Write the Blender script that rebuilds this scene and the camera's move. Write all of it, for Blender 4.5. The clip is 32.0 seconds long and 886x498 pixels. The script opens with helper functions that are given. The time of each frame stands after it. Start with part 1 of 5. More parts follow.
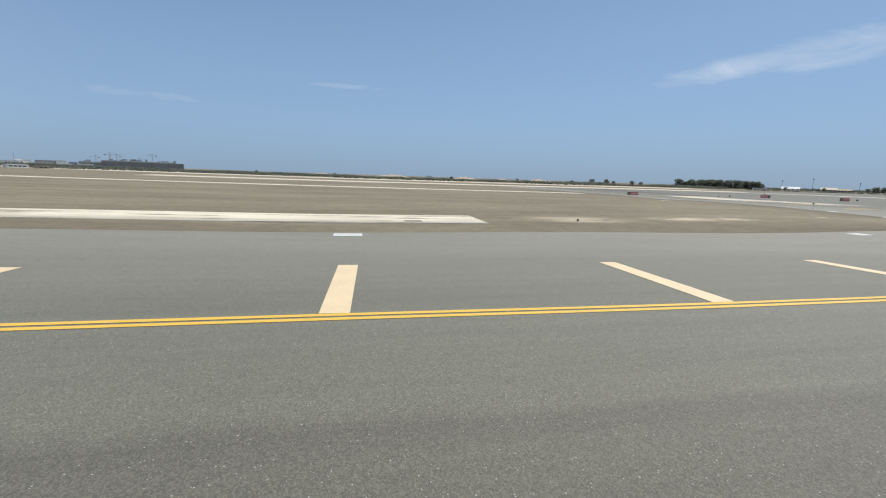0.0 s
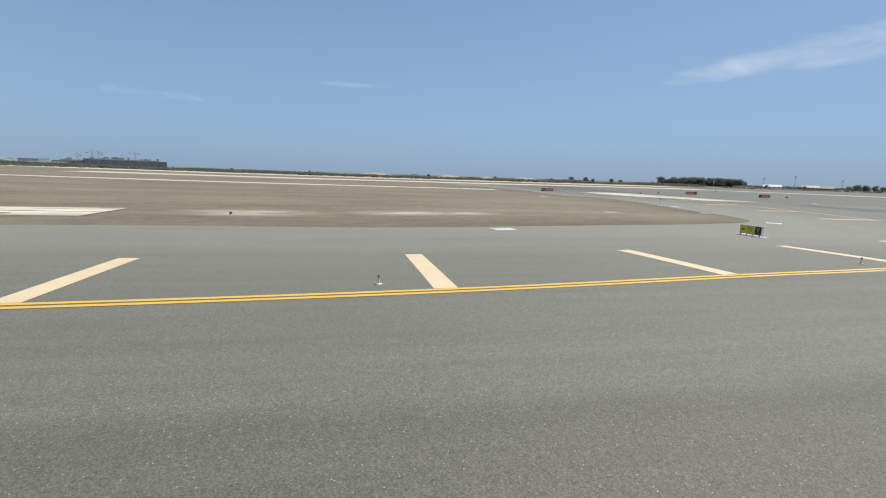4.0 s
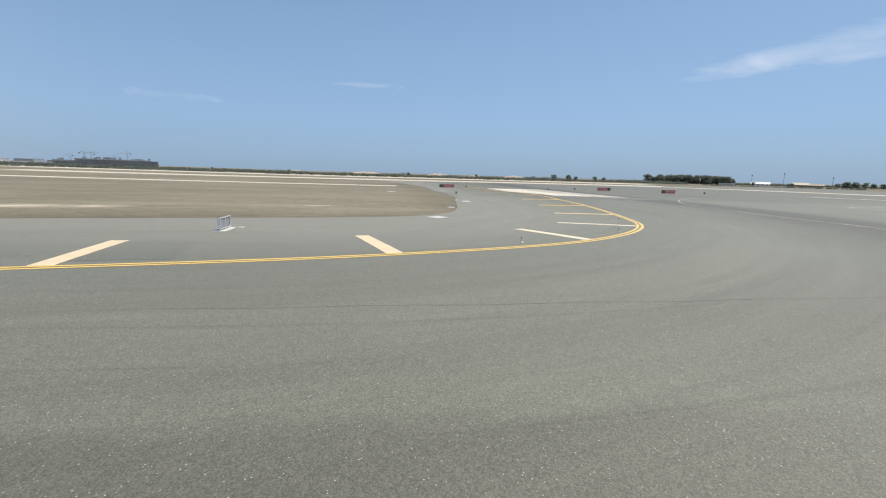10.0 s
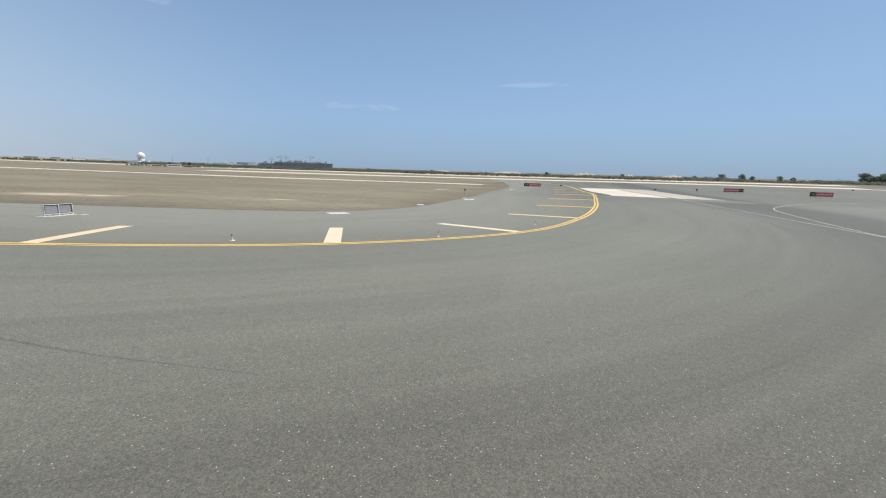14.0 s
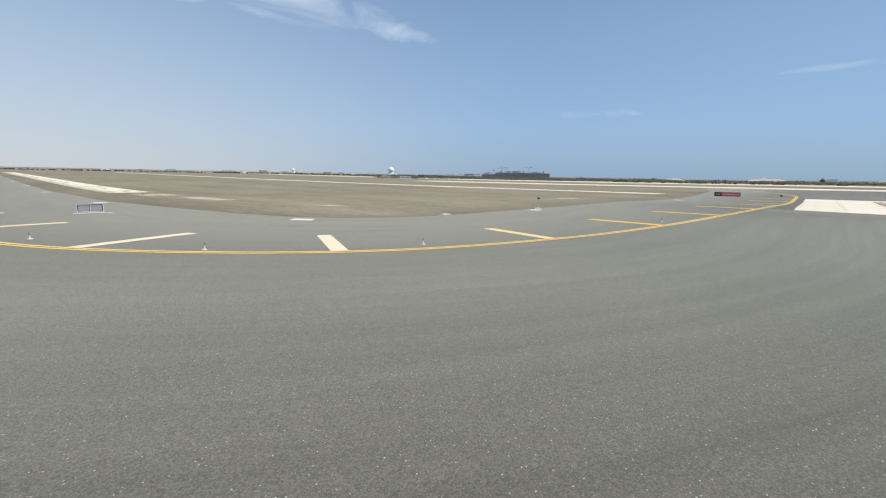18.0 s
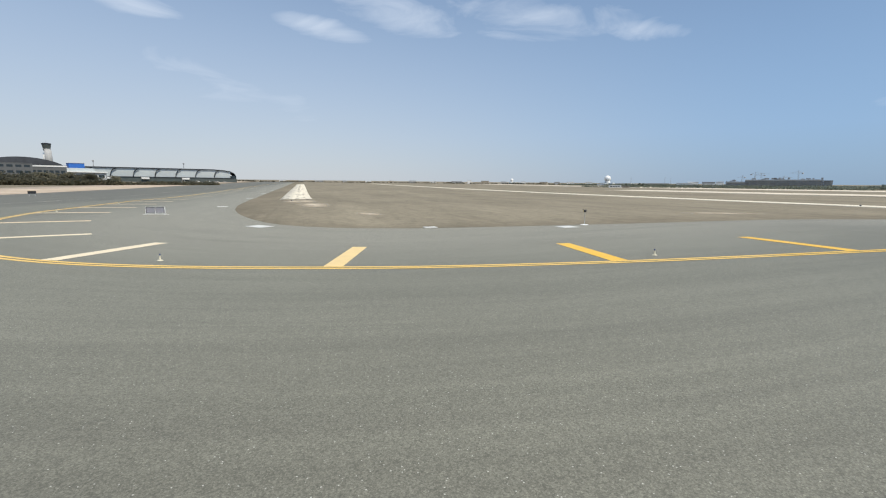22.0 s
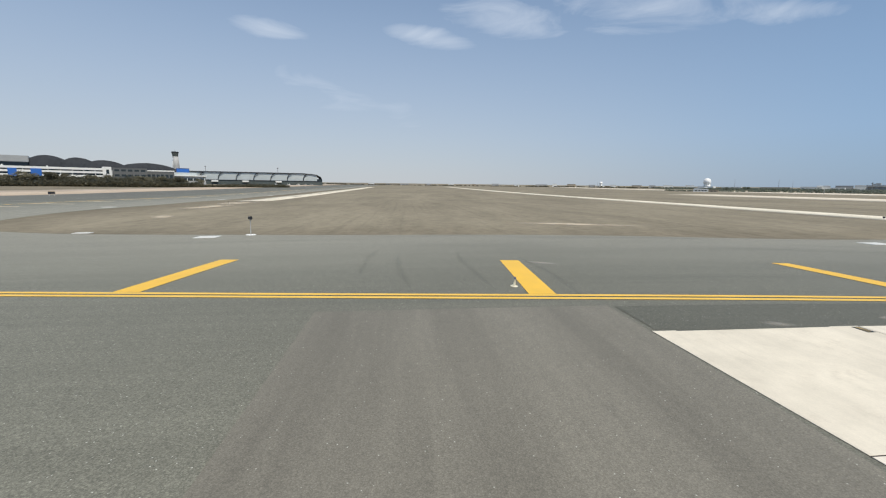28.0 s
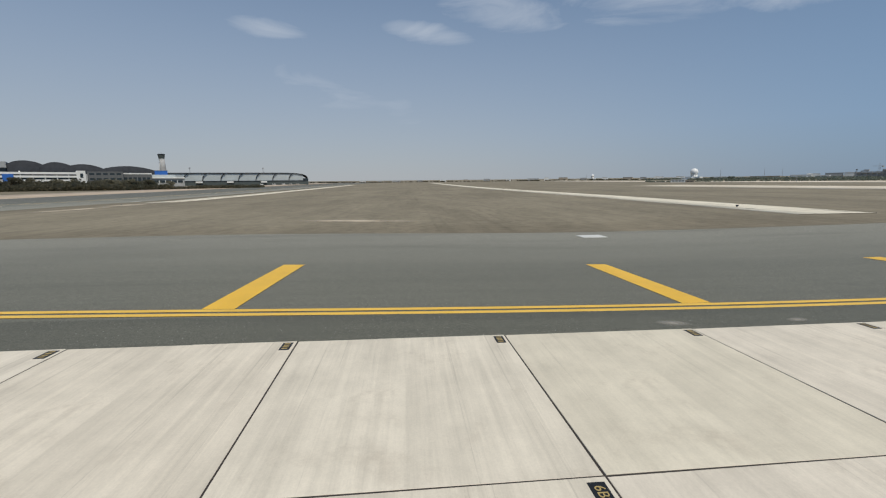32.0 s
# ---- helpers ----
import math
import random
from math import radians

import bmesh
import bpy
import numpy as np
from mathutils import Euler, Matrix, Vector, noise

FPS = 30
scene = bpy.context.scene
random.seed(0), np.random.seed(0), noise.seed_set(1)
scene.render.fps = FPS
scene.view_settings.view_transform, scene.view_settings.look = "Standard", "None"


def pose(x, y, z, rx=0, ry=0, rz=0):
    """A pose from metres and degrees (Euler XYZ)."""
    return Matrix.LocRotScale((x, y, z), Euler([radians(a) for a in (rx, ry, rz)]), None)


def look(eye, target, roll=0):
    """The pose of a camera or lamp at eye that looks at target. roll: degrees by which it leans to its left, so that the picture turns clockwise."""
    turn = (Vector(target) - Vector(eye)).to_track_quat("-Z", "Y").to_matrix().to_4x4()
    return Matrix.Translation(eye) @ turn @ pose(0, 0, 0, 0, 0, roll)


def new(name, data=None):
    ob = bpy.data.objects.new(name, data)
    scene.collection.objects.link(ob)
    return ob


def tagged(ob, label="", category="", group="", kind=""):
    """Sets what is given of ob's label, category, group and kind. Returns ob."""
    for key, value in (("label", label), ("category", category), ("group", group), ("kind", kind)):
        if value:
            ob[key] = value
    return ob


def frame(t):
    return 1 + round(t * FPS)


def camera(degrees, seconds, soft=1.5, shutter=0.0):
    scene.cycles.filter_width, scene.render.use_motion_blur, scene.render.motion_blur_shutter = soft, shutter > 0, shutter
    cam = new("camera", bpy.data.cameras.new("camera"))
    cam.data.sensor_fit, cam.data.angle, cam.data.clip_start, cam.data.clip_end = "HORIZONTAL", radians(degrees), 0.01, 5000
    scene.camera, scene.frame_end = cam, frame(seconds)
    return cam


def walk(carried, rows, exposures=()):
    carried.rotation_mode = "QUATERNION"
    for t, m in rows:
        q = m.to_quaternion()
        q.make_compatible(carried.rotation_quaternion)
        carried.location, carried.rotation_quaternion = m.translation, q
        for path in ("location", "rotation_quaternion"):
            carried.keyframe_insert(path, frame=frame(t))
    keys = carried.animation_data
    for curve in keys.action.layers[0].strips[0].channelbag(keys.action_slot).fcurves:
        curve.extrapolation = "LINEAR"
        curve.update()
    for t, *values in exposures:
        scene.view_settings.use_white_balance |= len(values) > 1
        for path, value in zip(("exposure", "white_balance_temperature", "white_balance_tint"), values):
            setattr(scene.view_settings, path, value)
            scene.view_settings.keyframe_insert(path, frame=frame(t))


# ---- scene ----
cam = camera(92.3, 32.0, 1.15)
PATH = [
    (0, (0.741, 0.454, 4.352), (1.134, 2.387, 4.026), 1.7),
    (1, (11.98, 0.041, 4.314), (12.356, 1.977, 3.986), 1.6),
    (2, (22.234, -0.265, 4.195), (22.606, 1.673, 3.872), 1.7),
    (3, (31.524, -0.868, 4.334), (31.886, 1.071, 4.004), 1.7),
    (4, (40.04, -1.151, 4.328), (40.403, 0.787, 3.995), 1.7),
    (7, (63.278, -1.841, 4.306), (63.629, 0.099, 3.972), 1.6),
    (8, (70.842, -2.015, 4.247), (71.183, -0.072, 3.915), 1.6),
    (9, (78.312, -2.22, 4.258), (78.641, -0.275, 3.927), 1.5),
    (10, (85.499, -2.289, 4.263), (85.793, -0.34, 3.925), 1.5),
    (11, (92.51, -2.059, 4.221), (92.71, -0.099, 3.875), 1.4),
    (12, (99.293, -0.922, 4.218), (99.331, 1.047, 3.868), 1.5),
    (13, (105.767, 1.134, 4.169), (105.591, 3.095, 3.817), 1.5),
    (14, (111.89, 4.127, 4.134), (111.475, 6.051, 3.78), 1.4),
    (17, (126.769, 17.428, 4.009), (125.661, 19.058, 3.669), 0.8),
    (18, (130.586, 23.018, 3.925), (129.262, 24.48, 3.597), 0.7),
    (19, (133.59, 29.141, 3.861), (132.076, 30.408, 3.543), 0.6),
    (20, (135.721, 35.544, 3.823), (134.051, 36.6, 3.512), 0.4),
    (21, (137.046, 42.267, 3.801), (135.254, 43.101, 3.498), 0.4),
    (22, (137.566, 49.055, 3.814), (135.687, 49.674, 3.52), 0.4),
    (23, (137.764, 56.002, 3.875), (135.833, 56.439, 3.591), 0.3),
    (24, (137.872, 62.901, 3.873), (135.92, 63.229, 3.59), 0.5),
    (25, (138.076, 69.858, 3.922), (136.114, 70.125, 3.639), 0.6),
    (28, (137.281, 90.32, 3.987), (135.309, 90.499, 3.704), 0.6),
    (29, (137.145, 96.839, 4.051), (135.173, 97.006, 3.765), 0.5),
    (30, (136.969, 103.259, 3.972), (134.997, 103.421, 3.685), 0.1),
    (31, (136.93, 109.643, 4.001), (134.959, 109.805, 3.702), -0.5),
    (32, (136.68, 115.902, 3.838), (134.71, 116.066, 3.538), -0.7),
]
walk(cam, [(t, look(eye, target, roll)) for t, eye, target, roll in PATH], [(0, 0.02), (6, 0.06), (10, 0.15), (20, 0.17), (24, 0.08), (28, 0.0), (30, -0.34), (32, -0.42)])

# ---- world and light ----
SUN_EL, SUN_AZ = radians(62), radians(28)
world = bpy.data.worlds.new("sky")
scene.world = world
world.use_nodes = True


def link_world():
    nt = world.node_tree
    nt.nodes.clear()
    out, bg = nt.nodes.new("ShaderNodeOutputWorld"), nt.nodes.new("ShaderNodeBackground")
    sky = nt.nodes.new("ShaderNodeTexSky")
    sky.sky_type, sky.sun_disc = "NISHITA", False
    sky.sun_elevation, sky.sun_rotation = SUN_EL, radians(90) - SUN_AZ
    sky.air_density, sky.dust_density, sky.ozone_density = 1.0, 0.3, 3.0
    tc = nt.nodes.new("ShaderNodeTexCoord")
    cover = None
    # wisps of high cloud: azimuth, elevation, half sizes and lean in degrees, strength
    for az, el, w, h, lean, s in CLOUDS:
        a, e = radians(az), radians(el)
        d = Vector((math.cos(a) * math.cos(e), math.sin(a) * math.cos(e), math.sin(e)))
        side = Vector((-math.sin(a), math.cos(a), 0))
        up = d.cross(side)
        c, n = math.cos(radians(lean)), math.sin(radians(lean))
        side, up = side * c + up * n, up * c - side * n
        acc = None
        for axis, size in ((side, w), (up, h)):
            dot = nt.nodes.new("ShaderNodeVectorMath")
            dot.operation = "DOT_PRODUCT"
            nt.links.new(tc.outputs["Generated"], dot.inputs[0])
            dot.inputs[1].default_value = axis
            sub = nt.nodes.new("ShaderNodeMath")
            sub.operation = "SUBTRACT"
            nt.links.new(dot.outputs["Value"], sub.inputs[0])
            sub.inputs[1].default_value = d.dot(axis)
            div = nt.nodes.new("ShaderNodeMath")
            div.operation = "DIVIDE"
            nt.links.new(sub.outputs[0], div.inputs[0])
            div.inputs[1].default_value = math.sin(radians(size))
            sq = nt.nodes.new("ShaderNodeMath")
            sq.operation = "POWER"
            ab = nt.nodes.new("ShaderNodeMath")
            ab.operation = "ABSOLUTE"
            nt.links.new(div.outputs[0], ab.inputs[0])
            nt.links.new(ab.outputs[0], sq.inputs[0])
            sq.inputs[1].default_value = 2
            if acc is None:
                acc = sq
            else:
                add = nt.nodes.new("ShaderNodeMath")
                nt.links.new(acc.outputs[0], add.inputs[0])
                nt.links.new(sq.outputs[0], add.inputs[1])
                acc = add
        fall = nt.nodes.new("ShaderNodeMapRange")
        nt.links.new(acc.outputs[0], fall.inputs["Value"])
        fall.inputs["From Min"].default_value, fall.inputs["From Max"].default_value = 0.0, 1.0
        fall.inputs["To Min"].default_value, fall.inputs["To Max"].default_value = s, 0.0
        if cover is None:
            cover = fall
        else:
            mx = nt.nodes.new("ShaderNodeMath")
            mx.operation = "MAXIMUM"
            nt.links.new(cover.outputs[0], mx.inputs[0])
            nt.links.new(fall.outputs[0], mx.inputs[1])
            cover = mx
    stretch = nt.nodes.new("ShaderNodeMapping")
    stretch.inputs["Scale"].default_value = (1.0, 1.0, 3.6)
    stretch.inputs["Rotation"].default_value = (0.25, 0.12, 0)
    nt.links.new(tc.outputs["Generated"], stretch.inputs["Vector"])
    tex = nt.nodes.new("ShaderNodeTexNoise")
    tex.inputs["Scale"].default_value, tex.inputs["Detail"].default_value = 5.6, 12
    tex.inputs["Roughness"].default_value, tex.inputs["Distortion"].default_value = 0.58, 0.9
    nt.links.new(stretch.outputs["Vector"], tex.inputs["Vector"])
    # a wisp shows where the noise exceeds a threshold that falls towards its middle
    thr = nt.nodes.new("ShaderNodeMath")
    thr.operation = "MULTIPLY_ADD"
    nt.links.new(cover.outputs[0], thr.inputs[0])
    thr.inputs[1].default_value, thr.inputs[2].default_value = 0.66, -0.88
    total = nt.nodes.new("ShaderNodeMath")
    nt.links.new(tex.outputs["Fac"], total.inputs[0])
    nt.links.new(thr.outputs[0], total.inputs[1])
    fac = nt.nodes.new("ShaderNodeMapRange")
    nt.links.new(total.outputs[0], fac.inputs["Value"])
    fac.inputs["From Min"].default_value, fac.inputs["From Max"].default_value = 0.0, 0.52
    fac.inputs["To Max"].default_value = 0.8
    # summer haze over the whole sky, thickest along the horizon and in the south-west
    sep = nt.nodes.new("ShaderNodeSeparateXYZ")
    nt.links.new(tc.outputs["Generated"], sep.inputs[0])
    facing = nt.nodes.new("ShaderNodeVectorMath")
    facing.operation = "DOT_PRODUCT"
    nt.links.new(tc.outputs["Generated"], facing.inputs[0])
    facing.inputs[1].default_value = (math.cos(radians(212)), math.sin(radians(212)), 0)
    west = nt.nodes.new("ShaderNodeMapRange")
    nt.links.new(facing.outputs["Value"], west.inputs["Value"])
    west.interpolation_type = "SMOOTHSTEP"
    west.inputs["From Min"].default_value, west.inputs["From Max"].default_value = -0.1, 1.0
    west.inputs["To Min"].default_value, west.inputs["To Max"].default_value = 0.0, 1.0
    low = nt.nodes.new("ShaderNodeMapRange")
    nt.links.new(sep.outputs["Z"], low.inputs["Value"])
    low.inputs["From Min"].default_value, low.inputs["From Max"].default_value = 0.0, 0.5
    low.inputs["To Min"].default_value, low.inputs["To Max"].default_value = 0.92, 0.22
    rise = nt.nodes.new("ShaderNodeMapRange")
    nt.links.new(sep.outputs["Z"], rise.inputs["Value"])
    rise.inputs["From Min"].default_value, rise.inputs["From Max"].default_value = 0.02, 0.42
    veil = nt.nodes.new("ShaderNodeMix")
    veil.data_type = "RGBA"
    nt.links.new(rise.outputs[0], veil.inputs["Factor"])
    veil.inputs["A"].default_value, veil.inputs["B"].default_value = HAZE[1:]
    sea = nt.nodes.new("ShaderNodeMapRange")
    nt.links.new(sep.outputs["Z"], sea.inputs["Value"])
    sea.inputs["From Min"].default_value, sea.inputs["From Max"].default_value = 0.0, 0.11
    north = nt.nodes.new("ShaderNodeMix")
    north.data_type = "RGBA"
    nt.links.new(sea.outputs[0], north.inputs["Factor"])
    north.inputs["A"].default_value, north.inputs["B"].default_value = (2.5, 3.75, 5.35, 1), HAZE[0]
    hue = nt.nodes.new("ShaderNodeMix")
    hue.data_type = "RGBA"
    nt.links.new(west.outputs[0], hue.inputs["Factor"])
    nt.links.new(north.outputs["Result"], hue.inputs["A"])
    nt.links.new(veil.outputs["Result"], hue.inputs["B"])
    haze = nt.nodes.new("ShaderNodeMix")
    haze.data_type = "RGBA"
    nt.links.new(low.outputs[0], haze.inputs["Factor"])
    nt.links.new(sky.outputs[0], haze.inputs["A"])
    nt.links.new(hue.outputs["Result"], haze.inputs["B"])
    mix = nt.nodes.new("ShaderNodeMix")
    mix.data_type = "RGBA"
    nt.links.new(fac.outputs[0], mix.inputs["Factor"])
    nt.links.new(haze.outputs["Result"], mix.inputs["A"])
    mix.inputs["B"].default_value = CLOUD
    nt.links.new(mix.outputs["Result"], bg.inputs["Color"])
    bg.inputs["Strength"].default_value = 0.095
    nt.links.new(bg.outputs[0], out.inputs[0])


HAZE, CLOUD = ((2.82, 4.42, 6.8, 1), (5.6, 6.0, 6.5, 1), (4.65, 6.3, 8.6, 1)), (6.6, 7.4, 8.6, 1)
CLOUDS = [
    (176.5, 18.3, 8, 1.7, 8, 1.12), (167, 20.0, 11, 3.2, 10, 1.0), (149, 19.6, 17, 3.4, 7, 1.0), (139, 17.6, 8, 1.7, 10, 0.95),
    (-164, 17.8, 6, 1.7, 4, 0.9), (-171, 11.2, 12, 3.6, 18, 0.62), (-178, 9, 9, 3.4, 0, 0.56), (170, 14, 14, 3.2, 12, 0.52),
    (47, 12.3, 13, 1.9, -8, 0.92), (37, 13.6, 13, 3.0, -8, 0.9), (113, 7.8, 8, 1.2, 0, 0.82), (92, 11, 10, 0.8, 0, 0.7),
]
link_world()
sun = new("sun", bpy.data.lights.new("sun", "SUN"))
sun.data.energy, sun.data.angle, sun.data.color = 4.0, radians(0.6), (1.0, 0.935, 0.81)
sun.matrix_world = look((0, 0, 0), (-math.cos(SUN_AZ) * math.cos(SUN_EL), -math.sin(SUN_AZ) * math.cos(SUN_EL), -math.sin(SUN_EL)))


# ---- materials ----
def material(name, rough=0.8, metal=0.0):
    m = bpy.data.materials.new(name)
    m.use_nodes = True
    b = m.node_tree.nodes["Principled BSDF"]
    b.inputs["Roughness"].default_value, b.inputs["Metallic"].default_value = rough, metal
    return m, m.node_tree, b


def tex_noise(nt, scale, detail=4, rough=0.55, stretch=None, turn=0.0, coord="Object"):
    tc = nt.nodes.new("ShaderNodeTexCoord")
    src = tc.outputs[coord]
    if stretch or turn:
        mp = nt.nodes.new("ShaderNodeMapping")
        mp.inputs["Scale"].default_value = stretch or (1, 1, 1)
        mp.inputs["Rotation"].default_value = (0, 0, turn)
        nt.links.new(src, mp.inputs["Vector"])
        src = mp.outputs["Vector"]
    n = nt.nodes.new("ShaderNodeTexNoise")
    n.inputs["Scale"].default_value, n.inputs["Detail"].default_value, n.inputs["Roughness"].default_value = scale, detail, rough
    nt.links.new(src, n.inputs["Vector"])
    return n.outputs["Fac"]


def ramp(nt, value, stops):
    r = nt.nodes.new("ShaderNodeValToRGB")
    while len(r.color_ramp.elements) < len(stops):
        r.color_ramp.elements.new(0.5)
    for el, (at, col) in zip(r.color_ramp.elements, stops):
        el.position, el.color = at, (*col, 1) if len(col) == 3 else col
    nt.links.new(value, r.inputs["Fac"])
    return r.outputs["Color"]


def blend(nt, fac, a, b, mode="MIX"):
    m = nt.nodes.new("ShaderNodeMix")
    m.data_type, m.blend_type = "RGBA", mode
    for key, v in (("Factor", fac), ("A", a), ("B", b)):
        if isinstance(v, (int, float)):
            m.inputs[key].default_value = v
        elif isinstance(v, tuple):
            m.inputs[key].default_value = (*v, 1) if len(v) == 3 else v
        else:
            nt.links.new(v, m.inputs[key])
    return m.outputs["Result"]


def bump(nt, b, value, strength=0.3, distance=0.01):
    n = nt.nodes.new("ShaderNodeBump")
    n.inputs["Strength"].default_value, n.inputs["Distance"].default_value = strength, distance
    nt.links.new(value, n.inputs["Height"])
    nt.links.new(n.outputs["Normal"], b.inputs["Normal"])


def speckled(name, dark, light, fine, rough=0.85, streak=None, blot=0.05, grain=(0.82, 1.18), streak_gain=(0.9, 1.08), height=0.003):
    """A mineral surface: blotches, optional streaks, and fine grain."""
    m, nt, b = material(name, rough)
    col = ramp(nt, tex_noise(nt, blot, 5, 0.6), [(0.3, dark), (0.7, light)])
    if streak:
        s, turn = streak
        g = ramp(nt, tex_noise(nt, 1.0, 4, 0.6, s, turn), [(0.3, (streak_gain[0],) * 3), (0.7, (streak_gain[1],) * 3)])
        col = blend(nt, 1.0, col, g, "MULTIPLY")
    f = tex_noise(nt, fine, 3, 0.7)
    g = ramp(nt, f, [(0.3, (grain[0],) * 3), (0.7, (grain[1],) * 3)])
    col = blend(nt, 1.0, col, g, "MULTIPLY")
    nt.links.new(col, b.inputs["Base Color"])
    bump(nt, b, f, 0.35, height)
    return m


def calc(nt, op, a, c=None):
    n = nt.nodes.new("ShaderNodeMath")
    n.operation = op
    for k, v in enumerate((a, c)):
        if isinstance(v, (int, float)):
            n.inputs[k].default_value = v
        elif v is not None:
            nt.links.new(v, n.inputs[k])
    return n.outputs[0]


def fade(nt, value, lo, hi):
    n = nt.nodes.new("ShaderNodeMapRange")
    n.interpolation_type = "SMOOTHSTEP"
    nt.links.new(value, n.inputs["Value"])
    n.inputs["From Min"].default_value, n.inputs["From Max"].default_value = lo, hi
    return n.outputs[0]


def lane_coords(nt):
    """x, y, and the distance from the bend's inner side: straight, round the bend, straight again."""
    geo, sp = nt.nodes.new("ShaderNodeNewGeometry"), nt.nodes.new("ShaderNodeSeparateXYZ")
    nt.links.new(geo.outputs["Position"], sp.inputs[0])
    x, y = sp.outputs["X"], sp.outputs["Y"]
    dx, dy = calc(nt, "MAXIMUM", calc(nt, "SUBTRACT", x, 75.0), 0.0), calc(nt, "MINIMUM", calc(nt, "SUBTRACT", y, 62.0), 0.0)
    return x, y, calc(nt, "SQRT", calc(nt, "ADD", calc(nt, "MULTIPLY", dx, dx), calc(nt, "MULTIPLY", dy, dy)))


def lane_noise(nt, along, across, detail=4, rough=0.6):
    """Noise drawn out along the taxiway."""
    x, y, r = lane_coords(nt)
    cb = nt.nodes.new("ShaderNodeCombineXYZ")
    nt.links.new(calc(nt, "MULTIPLY", calc(nt, "ADD", x, y), along), cb.inputs[0])
    nt.links.new(calc(nt, "MULTIPLY", r, across), cb.inputs[1])
    n = nt.nodes.new("ShaderNodeTexNoise")
    n.inputs["Scale"].default_value, n.inputs["Detail"].default_value, n.inputs["Roughness"].default_value = 1.0, detail, rough
    nt.links.new(cb.outputs[0], n.inputs["Vector"])
    return n.outputs["Fac"]


def rubbered(nt, col):
    """Wheel lanes dark with rubber, faint along the first straight and strong round the bend; dust and painted sheen
    pale the asphalt along the gravel.
    """
    x, y, r = lane_coords(nt)
    # the second taxiway's asphalt is darker
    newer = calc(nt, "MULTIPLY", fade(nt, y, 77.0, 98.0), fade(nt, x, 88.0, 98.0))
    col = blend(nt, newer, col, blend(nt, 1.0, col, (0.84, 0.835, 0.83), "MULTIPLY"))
    # edge dust, made paler to carry the asphalt's grazing sheen in its colour
    dust = calc(nt, "MULTIPLY", fade(nt, r, 47.0, 29.0), fade(nt, lane_noise(nt, 0.05, 0.35), 0.05, 0.6))
    col = blend(nt, calc(nt, "MULTIPLY", dust, 0.66), col, (0.325, 0.310, 0.253))
    wob = calc(nt, "MULTIPLY", calc(nt, "SUBTRACT", tex_noise(nt, 0.05, 3, 0.5), 0.5), 3.0)
    rub = calc(nt, "ADD", r, wob)
    turning = fade(nt, calc(nt, "ADD", y, x), 86.0, 124.0)
    # the lane swings outwards as it leaves the bend
    out = calc(nt, "SUBTRACT", rub, calc(nt, "MULTIPLY", calc(nt, "MAXIMUM", calc(nt, "SUBTRACT", calc(nt, "ADD", y, x), 160.0), 0.0), 0.05))
    main = calc(nt, "MULTIPLY", calc(nt, "MULTIPLY", fade(nt, out, 54.5, 66.5), fade(nt, out, 76.0, 70.0)), calc(nt, "MULTIPLY", turning, 0.69))
    main = calc(nt, "MULTIPLY", main, fade(nt, lane_noise(nt, 0.016, 0.4), 0.0, 0.5))
    # a coarser, darker course along the south of the first straight
    rim = calc(nt, "ADD", calc(nt, "ADD", y, calc(nt, "MULTIPLY", x, 0.037)), calc(nt, "MULTIPLY", calc(nt, "SUBTRACT", tex_noise(nt, 0.3, 3, 0.5), 0.5), 1.2))
    coarse = calc(nt, "MULTIPLY", calc(nt, "MULTIPLY", fade(nt, rim, 8.3, 7.2), fade(nt, x, 104.0, 84.0)), 0.42)
    # single wheel tracks drawn along the bend
    track = fade(nt, lane_noise(nt, 0.02, 1.05, 4, 0.6), 0.5, 0.74)
    track = calc(nt, "MULTIPLY", track, calc(nt, "MULTIPLY", fade(nt, rub, 41.0, 50.0), fade(nt, rub, 76.0, 62.0)))
    track = calc(nt, "MULTIPLY", track, calc(nt, "ADD", calc(nt, "MULTIPLY", fade(nt, calc(nt, "ADD", y, x), 84.0, 128.0), 0.12), 0.06))
    both = calc(nt, "ADD", calc(nt, "MAXIMUM", main, coarse), track)
    # paler course east of a cross joint in the bend
    east = calc(nt, "MULTIPLY", calc(nt, "MULTIPLY", fade(nt, x, 110.7, 111.1), fade(nt, x, 121.0, 112.5)), calc(nt, "MULTIPLY", fade(nt, y, 9.0, 14.0), fade(nt, y, 34.0, 24.0)))
    col = blend(nt, calc(nt, "MULTIPLY", east, 0.3), col, (0.235, 0.232, 0.195))
    return blend(nt, both, col, (0.088, 0.083, 0.070))


